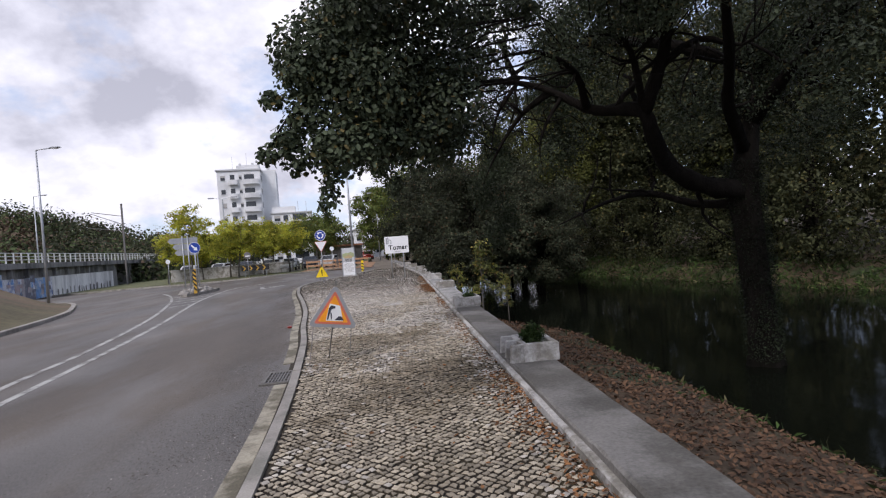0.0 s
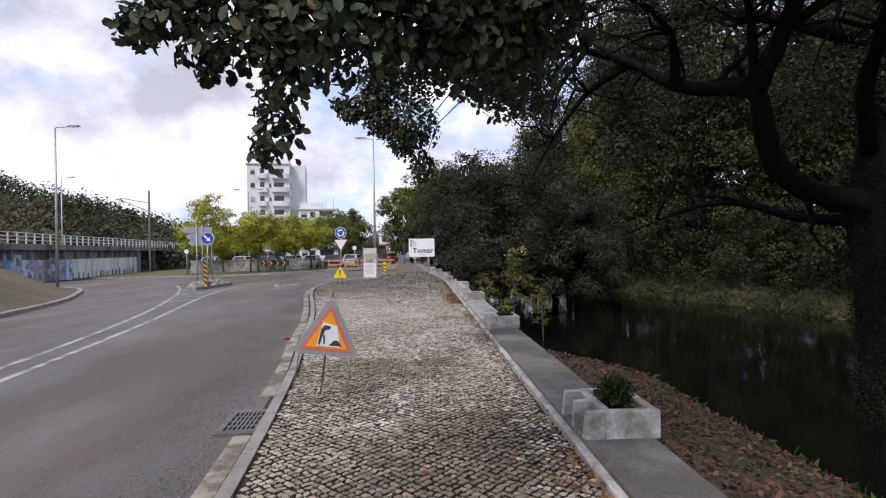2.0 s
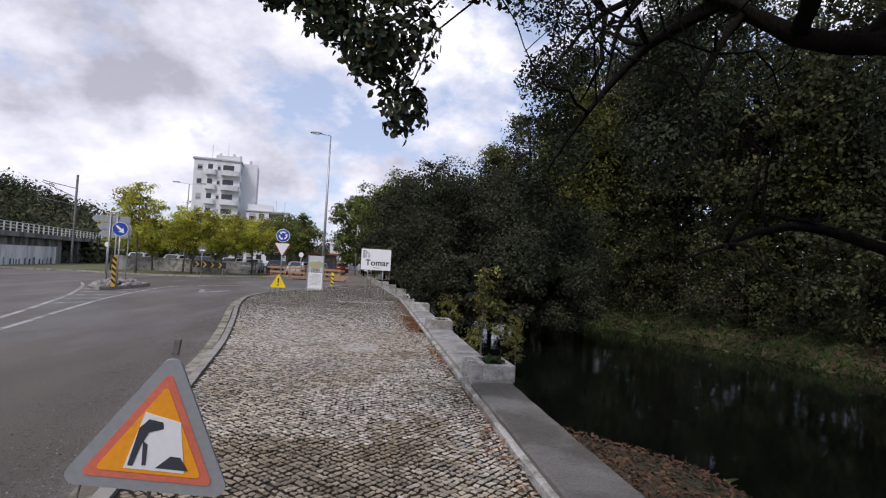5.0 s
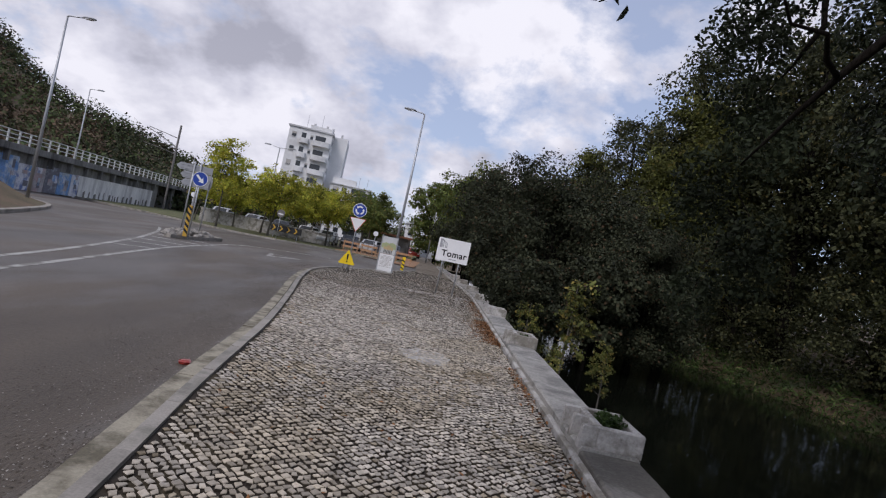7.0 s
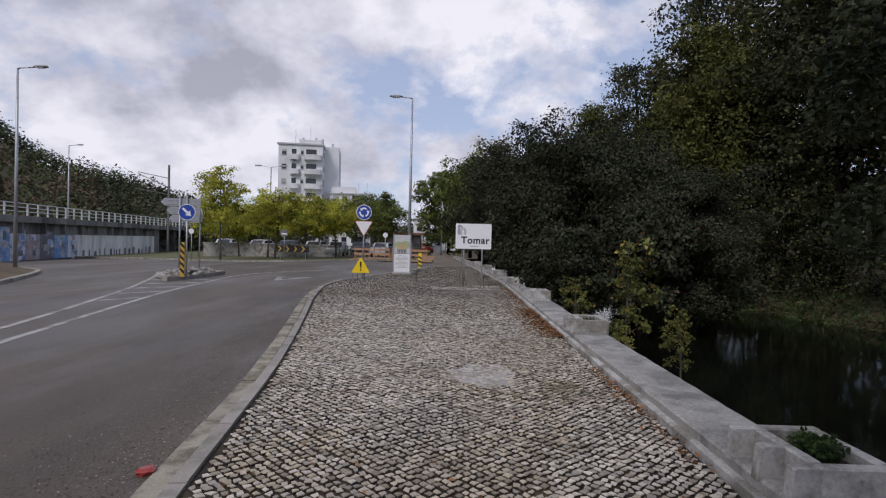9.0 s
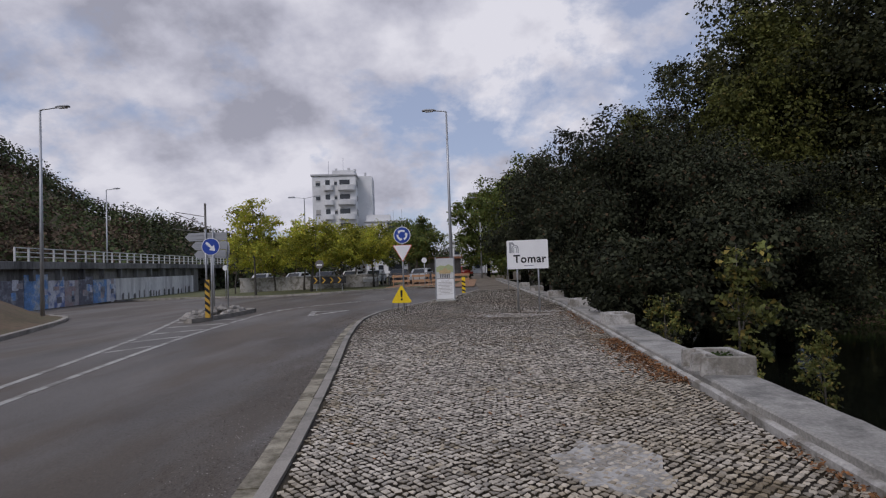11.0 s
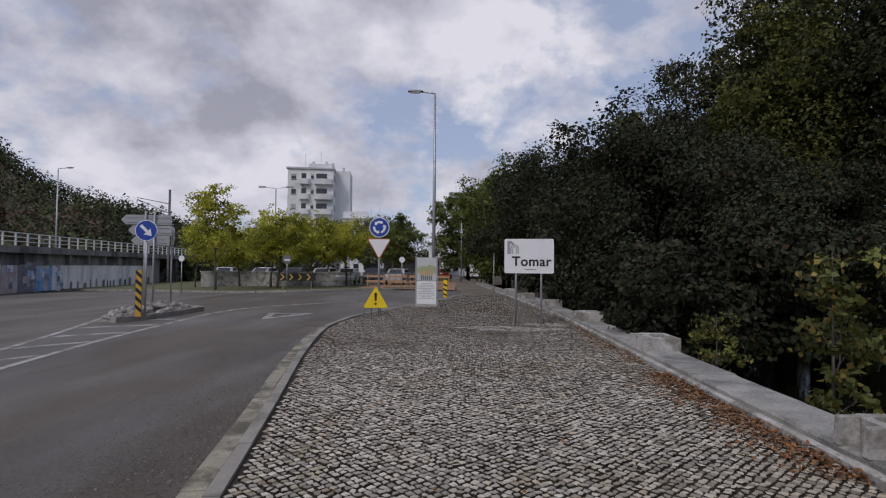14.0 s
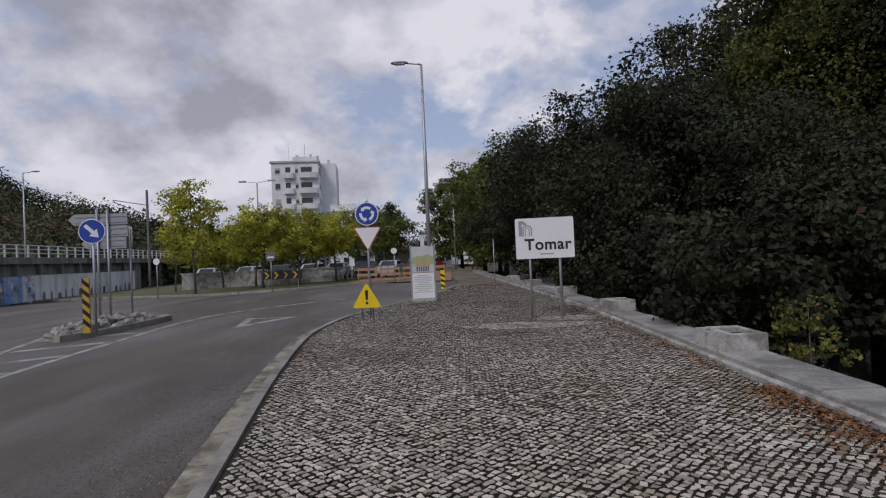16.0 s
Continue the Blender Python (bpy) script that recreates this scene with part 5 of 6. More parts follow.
part("cap", Shape().tube([(0, 0, 2.35), (0, 0, 2.38)], 0.031, 10), "steel", tp)


def left_verge():
    edge = [(-9.5, -12), (-10.4, 4), (-11.2, 12), (-12.8, 19.2), (-14.8, 26), (-17.2, 31), (-19.4, 35), (-21.6, 38), (-24, 39.8), (-28, 41), (-60, 43)]
    s = Shape()
    line = smooth_line(edge, 1.2)
    rows = []
    for p in line:
        row = []
        for d, up in ((0, 0.12), (0.3, 0.14), (1.5, 0.4), (4, 1.5), (8, 2.6), (20, 3.6), (60, 6)):
            x, y = p.x - d * 0.95, p.y - d * 0.12
            row.append((x, y, ground_z(x, y) + up + (0.15 * noise.noise(Vector((x, y, 0)) * 0.4) if d > 1 else 0)))
        rows.append(row)
    w = len(rows[0])
    s.v = [q for r in rows for q in r]
    s.f = [(j * w + i + 1, j * w + i, (j + 1) * w + i, (j + 1) * w + i + 1) for j in range(len(rows) - 1) for i in range(w - 1)]
    tagged(part("verge", s, "verge", smooth=True), "dry grassy verge rising from the street", "verge", kind="structure")
    kb = thing("verge_kerb", "pale concrete kerb along the dry verge", "kerb", kind="structure")
    for i in range(len(line) - 1):
        part("kerbstone", ribbon(line[i:i + 2], 0.0, 0.22, -0.2, 0.14, ground_z), "kerb", kb)


left_verge()


def hill_height(x, y):
    """The wooded ridge behind the viaduct, falling away to the right."""
    az = math.degrees(math.atan2(-x, max(1.0, y)))
    dist = math.hypot(x, y)
    top = float(np.interp(az, [2, 10, 18, 24, 27, 30, 34, 36, 38, 40, 42, 48, 60, 90], [3, 4, 5.5, 9.5, 13.5, 17, 21, 24, 30, 36, 41, 50, 52, 48]))
    k = max(0.0, min(1.0, (dist - 95) / 125))
    return -1.5 + top * k * k * (3 - 2 * k) + 2.5 * noise.noise(Vector((x, y, 0)) * 0.02)


def build_hill():
    s = Shape()
    az = np.radians(np.linspace(-3, 95, 60))
    ds = [90, 105, 120, 140, 160, 180, 205, 230, 300, 500]
    s.v = [(-d * math.sin(a), d * math.cos(a), hill_height(-d * math.sin(a), d * math.cos(a))) for a in az for d in ds]
    w = len(ds)
    s.f = [(j * w + i, j * w + i + 1, (j + 1) * w + i + 1, (j + 1) * w + i) for j in range(len(az) - 1) for i in range(w - 1)]
    tagged(part("hill", s, "verge", smooth=True), "wooded hillside rising behind the railway", "hill", kind="structure")
    rng = np.random.default_rng(12)
    kinds = {"hill_woods": [], "hill_thicket": [], "hill_scrub": []}
    for _ in range(2900):
        az, d = rng.uniform(3, 75), rng.uniform(100, 235)
        a = math.radians(az)
        x, y = -d * math.sin(a), d * math.cos(a)
        if x > -30 and y < 150 and d < 150:
            continue
        # dry scrub on the steep lower slope, woods along the ridge
        scrub = az > 31 and d < 185 + 18 * noise.noise(Vector((x, y, 1)) * 0.03)
        pick = rng.random()
        nm = "hill_scrub" if scrub and pick < 0.8 else ("hill_thicket" if pick > 0.72 else "hill_woods")
        r = rng.uniform(1.0, 2.2) if nm == "hill_scrub" else rng.uniform(1.5, 3.8)
        kinds[nm].append(ball_points(rng, (x, y, hill_height(x, y) + r * 0.7), (r, r, r * rng.uniform(0.8, 1.5)), 52, 0.7))
    for nm, mt, lab in (("hill_woods", "hill_leaf", "dark green woods covering the hill"), ("hill_thicket", "hill_bright", "brighter green trees on the hill"), ("hill_scrub", "hill_brown", "brown dry scrub on the hill")):
        tagged(new(nm, leaf_mesh(nm, np.concatenate([p for p, _ in kinds[nm]]), 0.6, mt, rng, 0.4, False, 0.8, np.concatenate([q for _, q in kinds[nm]]))), lab, "woods", kind="stuff")
    for x, y, w, h in ((-62, 150, 6, 3.5), (-55, 165, 6, 3.5)):
        t = thing("hill_house", "small pale house with a clay roof on the wooded hill", "house", pose(x, y, hill_height(x, y) + 0.2))
        part("wall", Shape().box(0, w, 0, 7, -2, h), "facade", t)
        part("roof", Shape().slab([(-0.3, h), (w + 0.3, h), (w / 2, h + 1.8)], -0.3, 7.3), "tile_roof", t)


build_hill()


# ---- trees ----
def limb_points(a, b2, sag, rng, n=5):
    a, b2 = Vector(a), Vector(b2)
    out = []
    for i in range(n + 1):
        t = i / n
        p = a.lerp(b2, t)
        p.z += sag * math.sin(math.pi * t)
        if 0 < i < n:
            p += Vector(rng.normal(0, 0.05 * (b2 - a).length / 2, 3))
        out.append(p)
    return out


def tree(name, label, x, y, z, height, radius, trunk, leaf, size, count, seed, clumps=34, low=0.25, group="", bark="bark_grey", up=0.5, taper=0.0):
    """A tapered trunk with limbs to the clumps of its crown."""
    rng = np.random.default_rng(seed)
    t = thing(name, label, "tree", pose(x, y, z), group)
    top = height * (low + 0.35)
    lean = Vector((rng.normal(0, 0.03), rng.normal(0, 0.03), 0)) * height
    spine = [Vector((0, 0, -0.3)), Vector((0, 0, height * 0.12)), lean * 0.4 + Vector((0, 0, height * 0.35)), lean * 0.8 + Vector((0, 0, top)), lean + Vector((0, 0, height * 0.88))]
    part("trunk", Shape().tube(spine, [trunk * 1.4, trunk, trunk * 0.8, trunk * 0.5, trunk * 0.15], 9), bark, t, smooth=True)
    P, N = [], []
    zc, hz = height * (low + 1) / 2, height * (1 - low) / 2
    for k in range(clumps):
        d = rng.normal(size=3)
        d /= np.linalg.norm(d)
        r = rng.uniform(0.35, 0.92)
        q = (d[2] + 1) / 2
        wide = radius * (1 - taper * q)
        c = np.array([d[0] * wide * r, d[1] * wide * r, zc + d[2] * hz * r]) + np.array(lean) * 0.7
        cr = radius * rng.uniform(0.16, 0.32)
        # leaves sit together in flat sprays, with gaps between
        per = 13
        q0, n0 = ball_points(rng, c, (cr, cr, cr * 0.8), max(3, count // clumps // per), 0.5)
        off = rng.normal(size=(len(q0) * per, 3)) * (0.17 * cr + 0.4 * size) * np.array([1, 1, 0.45])
        P.append(np.repeat(q0, per, 0) + off); N.append(np.repeat(n0, per, 0))
        if k % 4 == 0:
            zb = min(top * rng.uniform(0.55, 1.1), max(0.3 * height * low, c[2] * 0.8))
            b0 = np.array(lean) * (zb / height) + np.array([0, 0, zb])
            part("limb", Shape().tube(limb_points(b0, c, 0.05 * height * rng.uniform(-0.2, 1), rng, 4), [trunk * 0.42, trunk * 0.3, trunk * 0.2, trunk * 0.12, trunk * 0.05], 6), bark, t, smooth=True)
    P, N = np.concatenate(P), np.concatenate(N)
    lf = new("crown", leaf_mesh("crown", P, size, leaf, rng, up, False, 0.6, N))
    lf.parent = t
    return t


def stand(proto, places, label=""):
    """Copies of a tree: (x, y, z, turn, size)."""
    for x, y, z, turn, k in places:
        c = copy_thing(proto, pose(x, y, z, 0, 0, turn) @ Matrix.Scale(k, 4))
        if label:
            c["label"] = label


# the old oak leaning over the pavement from the river bank
def build_oak():
    rng = np.random.default_rng(77)
    t = thing("oak_tree", "old dark oak leaning over the pavement with gnarled limbs and ivy", "tree", pose(0, 0, 0))
    s = Shape()
    s.tube([(9.1, 12.9, -2.75), (9.0, 12.8, -1.4), (8.9, 12.7, 0.0), (8.7, 12.6, 1.4), (8.55, 12.5, 2.4), (8.8, 12.6, 3.6), (9.3, 12.9, 5.5), (9.8, 13.1, 8.0)], [0.56, 0.38, 0.31, 0.3, 0.34, 0.25, 0.19, 0.09], 16, True, 0.5)
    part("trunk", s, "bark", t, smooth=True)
    limbs = [
        ([(8.6, 12.5, 2.5), (7.4, 12.2, 2.65), (6.4, 11.85, 3.1), (5.8, 11.25, 3.65), (5.5, 11.0, 4.15), (5.0, 11.2, 4.25), (4.5, 11.5, 4.4), (3.9, 11.9, 4.9), (3.2, 12.0, 5.15), (2.4, 11.4, 5.0), (1.5, 10.5, 4.75)], 0.25),
        ([(5.5, 11.0, 4.15), (5.7, 10.6, 4.9), (5.5, 9.8, 5.7), (4.2, 8.2, 6.0), (3.0, 7.0, 6.0), (1.6, 5.8, 5.6), (0.4, 4.9, 4.6)], 0.16),
        ([(8.7, 12.6, 3.4), (7.6, 11.4, 4.2), (6.9, 10.2, 4.8), (5.6, 8.2, 5.4), (5.0, 6.8, 6.2), (4.0, 5.0, 6.8)], 0.17),
        ([(8.9, 12.7, 4.0), (9.0, 11.2, 5.0), (8.6, 9.0, 5.6), (8.0, 7.2, 6.2), (7.2, 5.6, 6.8)], 0.17),
        ([(8.6, 12.5, 2.2), (7.7, 13.2, 2.3), (6.9, 13.8, 2.65), (5.8, 13.5, 2.55), (4.8, 13.0, 2.25), (4.2, 13.1, 2.0)], 0.13),
        ([(3.9, 11.9, 4.9), (3.4, 12.6, 4.6), (2.9, 13.2, 3.9), (2.6, 13.9, 3.2)], 0.09),
        ([(3.2, 12.0, 5.15), (2.7, 11.8, 4.5), (2.5, 11.6, 4.0), (2.4, 11.5, 3.6)], 0.05),
        ([(4.1, 11.8, 4.75), (3.7, 11.7, 4.2), (3.5, 11.7, 3.7), (3.5, 11.6, 3.2)], 0.055),
        ([(5.7, 10.6, 4.9), (6.3, 10.2, 5.3), (6.9, 9.8, 5.0), (7.2, 9.2, 5.3)], 0.1),
        ([(5.5, 11.0, 4.2), (5.1, 10.4, 5.0), (4.6, 9.9, 5.3), (3.8, 9.6, 5.2)], 0.1),
        ([(4.5, 11.5, 4.4), (4.0, 10.6, 4.9), (2.9, 9.6, 5.0), (1.6, 8.6, 4.4)], 0.1),
        ([(9.3, 12.9, 5.5), (7.4, 13.6, 6.4), (5.6, 14.6, 6.8), (4.0, 15.4, 6.4), (3.2, 15.8, 5.4)], 0.2),
        ([(9.3, 12.9, 5.5), (9.9, 11.2, 6.2), (10.4, 9.6, 6.8)], 0.2),
    ]
    for pts, r in limbs:
        n = len(pts)
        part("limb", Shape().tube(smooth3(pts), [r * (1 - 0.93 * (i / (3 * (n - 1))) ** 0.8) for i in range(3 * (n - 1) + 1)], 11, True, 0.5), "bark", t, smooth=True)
        # crooked side branches
        for _ in range(5):
            i = int(rng.integers(1, n - 1))
            p = Vector(pts[i])
            d = Vector((rng.normal(-0.3, 0.7), rng.normal(-0.1, 0.7), rng.normal(0.3, 0.6))).normalized()
            q = [p]
            for _k in range(7):
                d = (d + Vector(rng.normal(0, 0.45, 3))).normalized()
                q.append(q[-1] + d * 0.3)
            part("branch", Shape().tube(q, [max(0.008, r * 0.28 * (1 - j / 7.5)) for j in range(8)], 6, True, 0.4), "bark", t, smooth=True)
    P, N = [], []
    tw = Shape()

    LP, LN = [], []

    def clump(c, r, n, droop=1.0, twig=None, low=False):
        p, d = ball_points(rng, c, (r, r, r * droop), int(n * (3.2 if low else 1.7)), 0.3)
        (LP if low else P).append(p); (LN if low else N).append(d)
        if twig is not None:
            tw.tube(limb_points(twig, c, 0.1, rng, 4), [0.012, 0.011, 0.009, 0.007, 0.004], 5)
    # the low bough over the pavement
    for c, r, n, dr in (((-0.05, 4.75, 2.65), 0.28, 330, 1.0), ((-0.62, 4.8, 3.06), 0.12, 50, 0.6), ((-0.45, 4.8, 2.56), 0.15, 90, 0.9), ((-0.35, 4.8, 2.92), 0.22, 200, 0.9), ((-0.32, 4.8, 3.25), 0.28, 280, 0.9), ((-0.20, 4.75, 2.62), 0.2, 150, 0.9), ((0.35, 5.0, 3.35), 0.42, 520, 0.8), ((0.00, 4.9, 3.3), 0.36, 420, 0.8), ((0.55, 5.1, 2.75), 0.34, 400, 0.9), ((0.25, 4.95, 2.72), 0.28, 300, 0.9), ((0.85, 5.3, 3.4), 0.4, 480, 0.8), ((0.15, 4.8, 3.7), 0.42, 480, 0.8), ((0.4, 5.6, 4.3), 0.6, 600, 0.7), ((-0.10, 5.4, 3.9), 0.4, 400, 0.7), ((0.1, 4.9, 3.1), 0.5, 900, 0.8), ((0.75, 5.2, 3.0), 0.48, 900, 0.8), ((-0.25, 4.9, 3.45), 0.42, 620, 0.8), ((0.9, 6.2, 2.95), 0.34, 480, 1.1), ((0.6, 5.0, 3.9), 0.7, 1100, 0.7), ((1.7, 5.4, 4.5), 0.6, 500, 0.7), ((3.2, 6.2, 5.0), 0.7, 700, 0.7), ((0.6, 4.2, 4.7), 0.8, 900, 0.6), ((2.4, 4.6, 5.2), 1.0, 1100, 0.6)):
        clump(c, r, n, dr, (c[0] * 0.5 + 1.6, c[1] + 0.8, c[2] + 0.7), True)
    for c, r, n in (((-0.24, 4.83, 2.22), 0.1, 45), ((-0.2, 4.8, 2.42), 0.11, 60)):
        clump(c, r, n, 1.3, (-0.22, 4.78, 2.75), True)
    for c, r, n in (((-0.68, 4.74, 2.6), 0.1, 50), ((-0.52, 4.75, 2.72), 0.15, 110)):
        clump(c, r, n, 0.8, (-0.3, 4.8, 3.0), True)
    # the second bough, further on
    for c, r, n, dr in (((0.35, 10.4, 2.95), 0.2, 160, 1.3), ((-0.62, 10.3, 3.65), 0.17, 150, 0.7), ((-0.75, 10.3, 3.8), 0.14, 90, 0.7), ((-0.35, 10.3, 3.8), 0.28, 330, 0.8), ((-0.2, 10.3, 3.55), 0.26, 300, 0.9), ((0.1, 10.3, 3.3), 0.24, 260, 1.1), ((0.2, 10.4, 3.5), 0.42, 520, 1.1), ((-0.2, 10.3, 4.1), 0.36, 380, 0.8), ((0.2, 10.4, 4.3), 0.6, 800, 0.9), ((0.9, 10.5, 4.8), 0.7, 700, 0.8), ((1.1, 10.5, 4.2), 0.4, 300, 0.9), ((-0.3, 10.2, 5.1), 0.8, 700, 0.7), ((1.5, 8.3, 5.0), 0.4, 160, 0.8), ((0.8, 11.9, 5.0), 0.6, 420, 0.8), ((1.8, 10.2, 5.9), 0.5, 200, 0.7)):
        clump(c, r, n, dr, (1.55, 10.5, 4.75))
    # the drooping column with ivy by the bank
    IV = []
    for k in range(15):
        z = 1.9 + 0.34 * k
        c = (3.05 + 0.3 * math.sin(k * 1.3), 14.9 + 0.4 * math.cos(k * 1.9), z)
        IV.append(ball_points(rng, c, (0.34 + 0.022 * k,) * 2 + (0.4,), 620, 0.3)[0])
        tw.tube(limb_points((3.3, 15.4, z + 0.8), c, 0.1, rng, 4), [0.012, 0.011, 0.009, 0.007, 0.004], 5)
    curtain = new("ivy_curtain", leaf_mesh("ivy_curtain", np.concatenate(IV), 0.05, "ivy_leaf", rng, 0.5, True, 0.6))
    curtain.parent = t
    curtain["label"] = "dark ivy hanging from a bough"
    for c, r, n in (((5.0, 14.6, 6.2), 1.0, 1100), ((4.6, 14.2, 7.0), 1.0, 900), ((4.3, 13.4, 6.0), 0.6, 420), ((2.4, 12.2, 5.9), 0.3, 70), ((5.2, 13.6, 7.6), 1.0, 700)):
        clump(c, r, n, 0.7, (7.0, 13.4, 6.4))
    # thick growth round the upper trunk
    for k in range(30):
        clump((rng.uniform(7.2, 10.9), rng.uniform(11.9, 14.4), rng.uniform(2.8, 7.0)), rng.uniform(0.45, 0.9), 330, 0.8, (8.8, 12.8, 4.5))
    for k in range(20):
        clump((rng.uniform(4.6, 6.4), rng.uniform(14.0, 16.0), rng.uniform(3.8, 8.2)), rng.uniform(0.45, 0.85), 420, 0.8, (5.0, 14.5, 6.5))
    # leafy sprays under the crown, over the bend of the big limb
    for k in range(34):
        x, y = rng.uniform(1.6, 6.4), rng.uniform(7.6, 10.6)
        clump((x, y, 4.95 + 0.12 * x + rng.uniform(-0.25, 1.1)), rng.uniform(0.35, 0.7), 330, 0.75, (0.5 * x + 2.6, 10.2, 5.2))
    # the crown overhead
    for k in range(46):
        a = rng.uniform(0, 6.28)
        rr = rng.uniform(0.8, 5.6)
        x, y = 7.4 + rr * math.cos(a), 10.2 + rr * math.sin(a) * 0.95
        zz = 6.6 + 2.3 * rng.random() - 0.05 * rr * rr + (0.6 if x < 4 else 0)
        if x < 0.32 * y or y > 13:
            continue
        clump((x, y, zz), rng.uniform(0.6, 1.1), 520, 0.7, (0.5 * x + 3.9, 0.5 * y + 5.8, zz * 0.8))
    for k in range(16):
        clump((rng.uniform(6.2, 11), rng.uniform(4, 9.5), rng.uniform(3.4, 5.6)), rng.uniform(0.4, 0.8), 330, 0.8, (7.6, 8.0, 6.0))
    part("twig_growth", tw, "bark", t)["kind"] = "stuff"
    P, N = np.concatenate(P), np.concatenate(N)
    lf = new("crown", leaf_mesh("crown", P, 0.055, "oak_leaf", rng, 0.7, True, 0.6, N))
    lf.parent = t
    lo = new("low_bough_leaves", leaf_mesh("low_bough_leaves", np.concatenate(LP), 0.038, "oak_leaf", rng, 0.7, True, 0.65, np.concatenate(LN)))
    lo.parent = t
    lo["kind"] = "stuff"
    # ivy up the trunk
    q = []
    for _ in range(9000):
        z = rng.uniform(-1.6, 3.2)
        a = rng.uniform(0, 6.28)
        r = 0.31 + 0.14 * rng.random()
        q.append((8.95 - 0.14 * max(0, z) + r * math.cos(a), 12.75 - 0.08 * max(0, z) + r * math.sin(a), z))
    iv = new("ivy", leaf_mesh("ivy", q, 0.045, "ivy_leaf", rng, 0.3))
    iv.parent = t
    iv["label"] = "dark ivy round the trunk"


def smooth3(pts):
    """Two more places between each two, on a smooth curve."""
    out = []
    for i in range(len(pts) - 1):
        p0, p1, p2, p3 = (Vector(pts[max(0, min(len(pts) - 1, i + k))]) for k in (-1, 0, 1, 2))
        for j in range(3):
            t = j / 3
            out.append(0.5 * ((2 * p1) + (p2 - p0) * t + (2 * p0 - 5 * p1 + 4 * p2 - p3) * t * t + (3 * p1 - p0 - 3 * p2 + p3) * t ** 3))
    out.append(Vector(pts[-1]))
    return out


build_oak()

# dark rounded trees at the foot of the wall
a = tree("riverside_tree", "dense dark green riverside tree leaning over the parapet", 5.6, 37.5, -1.5, 9.8, 4.4, 0.2, "river_leaf", 0.135, 47000, 101, 64, 0.02, "riverside trees", "bark")
b = tree("riverside_tree", "dense dark green riverside tree", 4.6, 47.0, -1.4, 11.6, 4.6, 0.22, "river_leaf", 0.15, 42000, 102, 64, 0.02, "riverside trees", "bark")
stand(a, [(9.0, 33.0, -1.6, 80, 0.72), (10.5, 44.0, -1.6, 30, 1.05)])
stand(b, [(3.4, 57.0, -1.2, 200, 1.06)])
fr = tree("riverside_tree", "fresher green tree far along the footpath", 2.6, 68.0, -1, 13.6, 4.4, 0.2, "park_leaf", 0.26, 16000, 112, 60, 0.04, "riverside trees", "bark")
stand(fr, [(2.8, 78, -1, 60, 1.02), (8.5, 60, -1.4, 250, 0.9), (-1.2, 90, -0.5, 20, 1.06), (2.2, 99, -0.5, 120, 1.15)])
# bushes below the parapet
c = tree("riverside_bush", "leafy dark bush growing below the parapet", 3.5, 29.5, -1.6, 4.2, 1.7, 0.07, "river_leaf", 0.12, 13000, 103, 34, 0.05, "riverside bushes", "bark")
stand(c, [(4.0, 33.0, -1.6, 90, 1.1), (6.5, 31.0, -1.7, 200, 1.25), (3.2, 40.5, -1.3, 20, 0.95), (8.0, 37, -1.6, 20, 1.2)])

# tall trees on the far bank
t1 = tree("poplar_tree", "tall green poplar on the far river bank", 16.5, 47.5, -0.9, 19.0, 6.6, 0.3, "poplar_green", 0.2, 27000, 104, 120, 0.08, "far bank trees", "bark", 0.5, 0.6)
t2 = tree("poplar_tree", "tall dark poplar on the far river bank", 20.5, 41.0, -0.8, 22.0, 5.8, 0.3, "tall_leaf", 0.22, 18000, 105, 110, 0.12, "far bank trees", "bark", 0.5, 0.3)
stand(t1, [(24.5, 33.5, -0.6, 100, 0.95), (29, 19, -0.5, 300, 0.9), (13.5, 66, -0.8, 40, 0.95), (30, 4, 0, 70, 0.95)])
stand(t2, [(14.4, 54.5, -0.8, 45, 0.84), (17.6, 50.5, -0.8, 130, 1.05), (22.5, 45.5, -0.6, 320, 1.15), (21.5, 34.0, -0.6, 75, 0.95), (23.5, 29.0, -0.5, 290, 1.0), (20.0, 47.0, -1.0, 165, 0.95), (21, 56, -0.6, 200, 1.1), (27.5, 26.0, -0.5, 150, 0.9)])
t3 = tree("bank_tree", "bushy tree hanging over the far river bank", 22.5, 27.5, -1.1, 8.5, 4.2, 0.16, "tall_leaf", 0.17, 9000, 106, 50, 0.08, "far bank trees", "bark")
stand(t3, [(21.0, 34.5, -1.1, 60, 0.85), (25.5, 19, -1, 130, 1.0), (18.5, 42.5, -1.1, 200, 0.9), (27, 8, -1, 280, 1.1), (27.5, -3, -1, 20, 1.1), (15.5, 55, -1.1, 90, 0.9), (30, 22, -0.5, 0, 1.4), (26, 37, -0.5, 40, 1.5), (22, 48, -0.5, 140, 1.4)])

# yellow-green young trees in the park
y1 = tree("lime_tree", "young yellow-green tree beside the roundabout", -19.0, 54.0, -0.25, 8.0, 2.2, 0.08, "lime_leaf", 0.16, 5200, 107, 64, 0.3, "park trees", "bark_grey")
y2 = tree("lime_tree", "young yellow-green tree beside the roundabout", -15.6, 57.0, -0.1, 6.1, 2.7, 0.09, "lime_leaf", 0.16, 8000, 108, 80, 0.26, "park trees", "bark_grey")
stand(y1, [(-24.5, 62, -0.5, 90, 0.75)])
stand(y2, [(-17.6, 61, -0.1, 60, 0.95), (-13.4, 58.5, 0, 140, 0.92), (-11.6, 62.5, 0, 250, 0.95), (-21.5, 64, -0.4, 250, 0.9), (-14.2, 66, 0, 20, 1.0)])
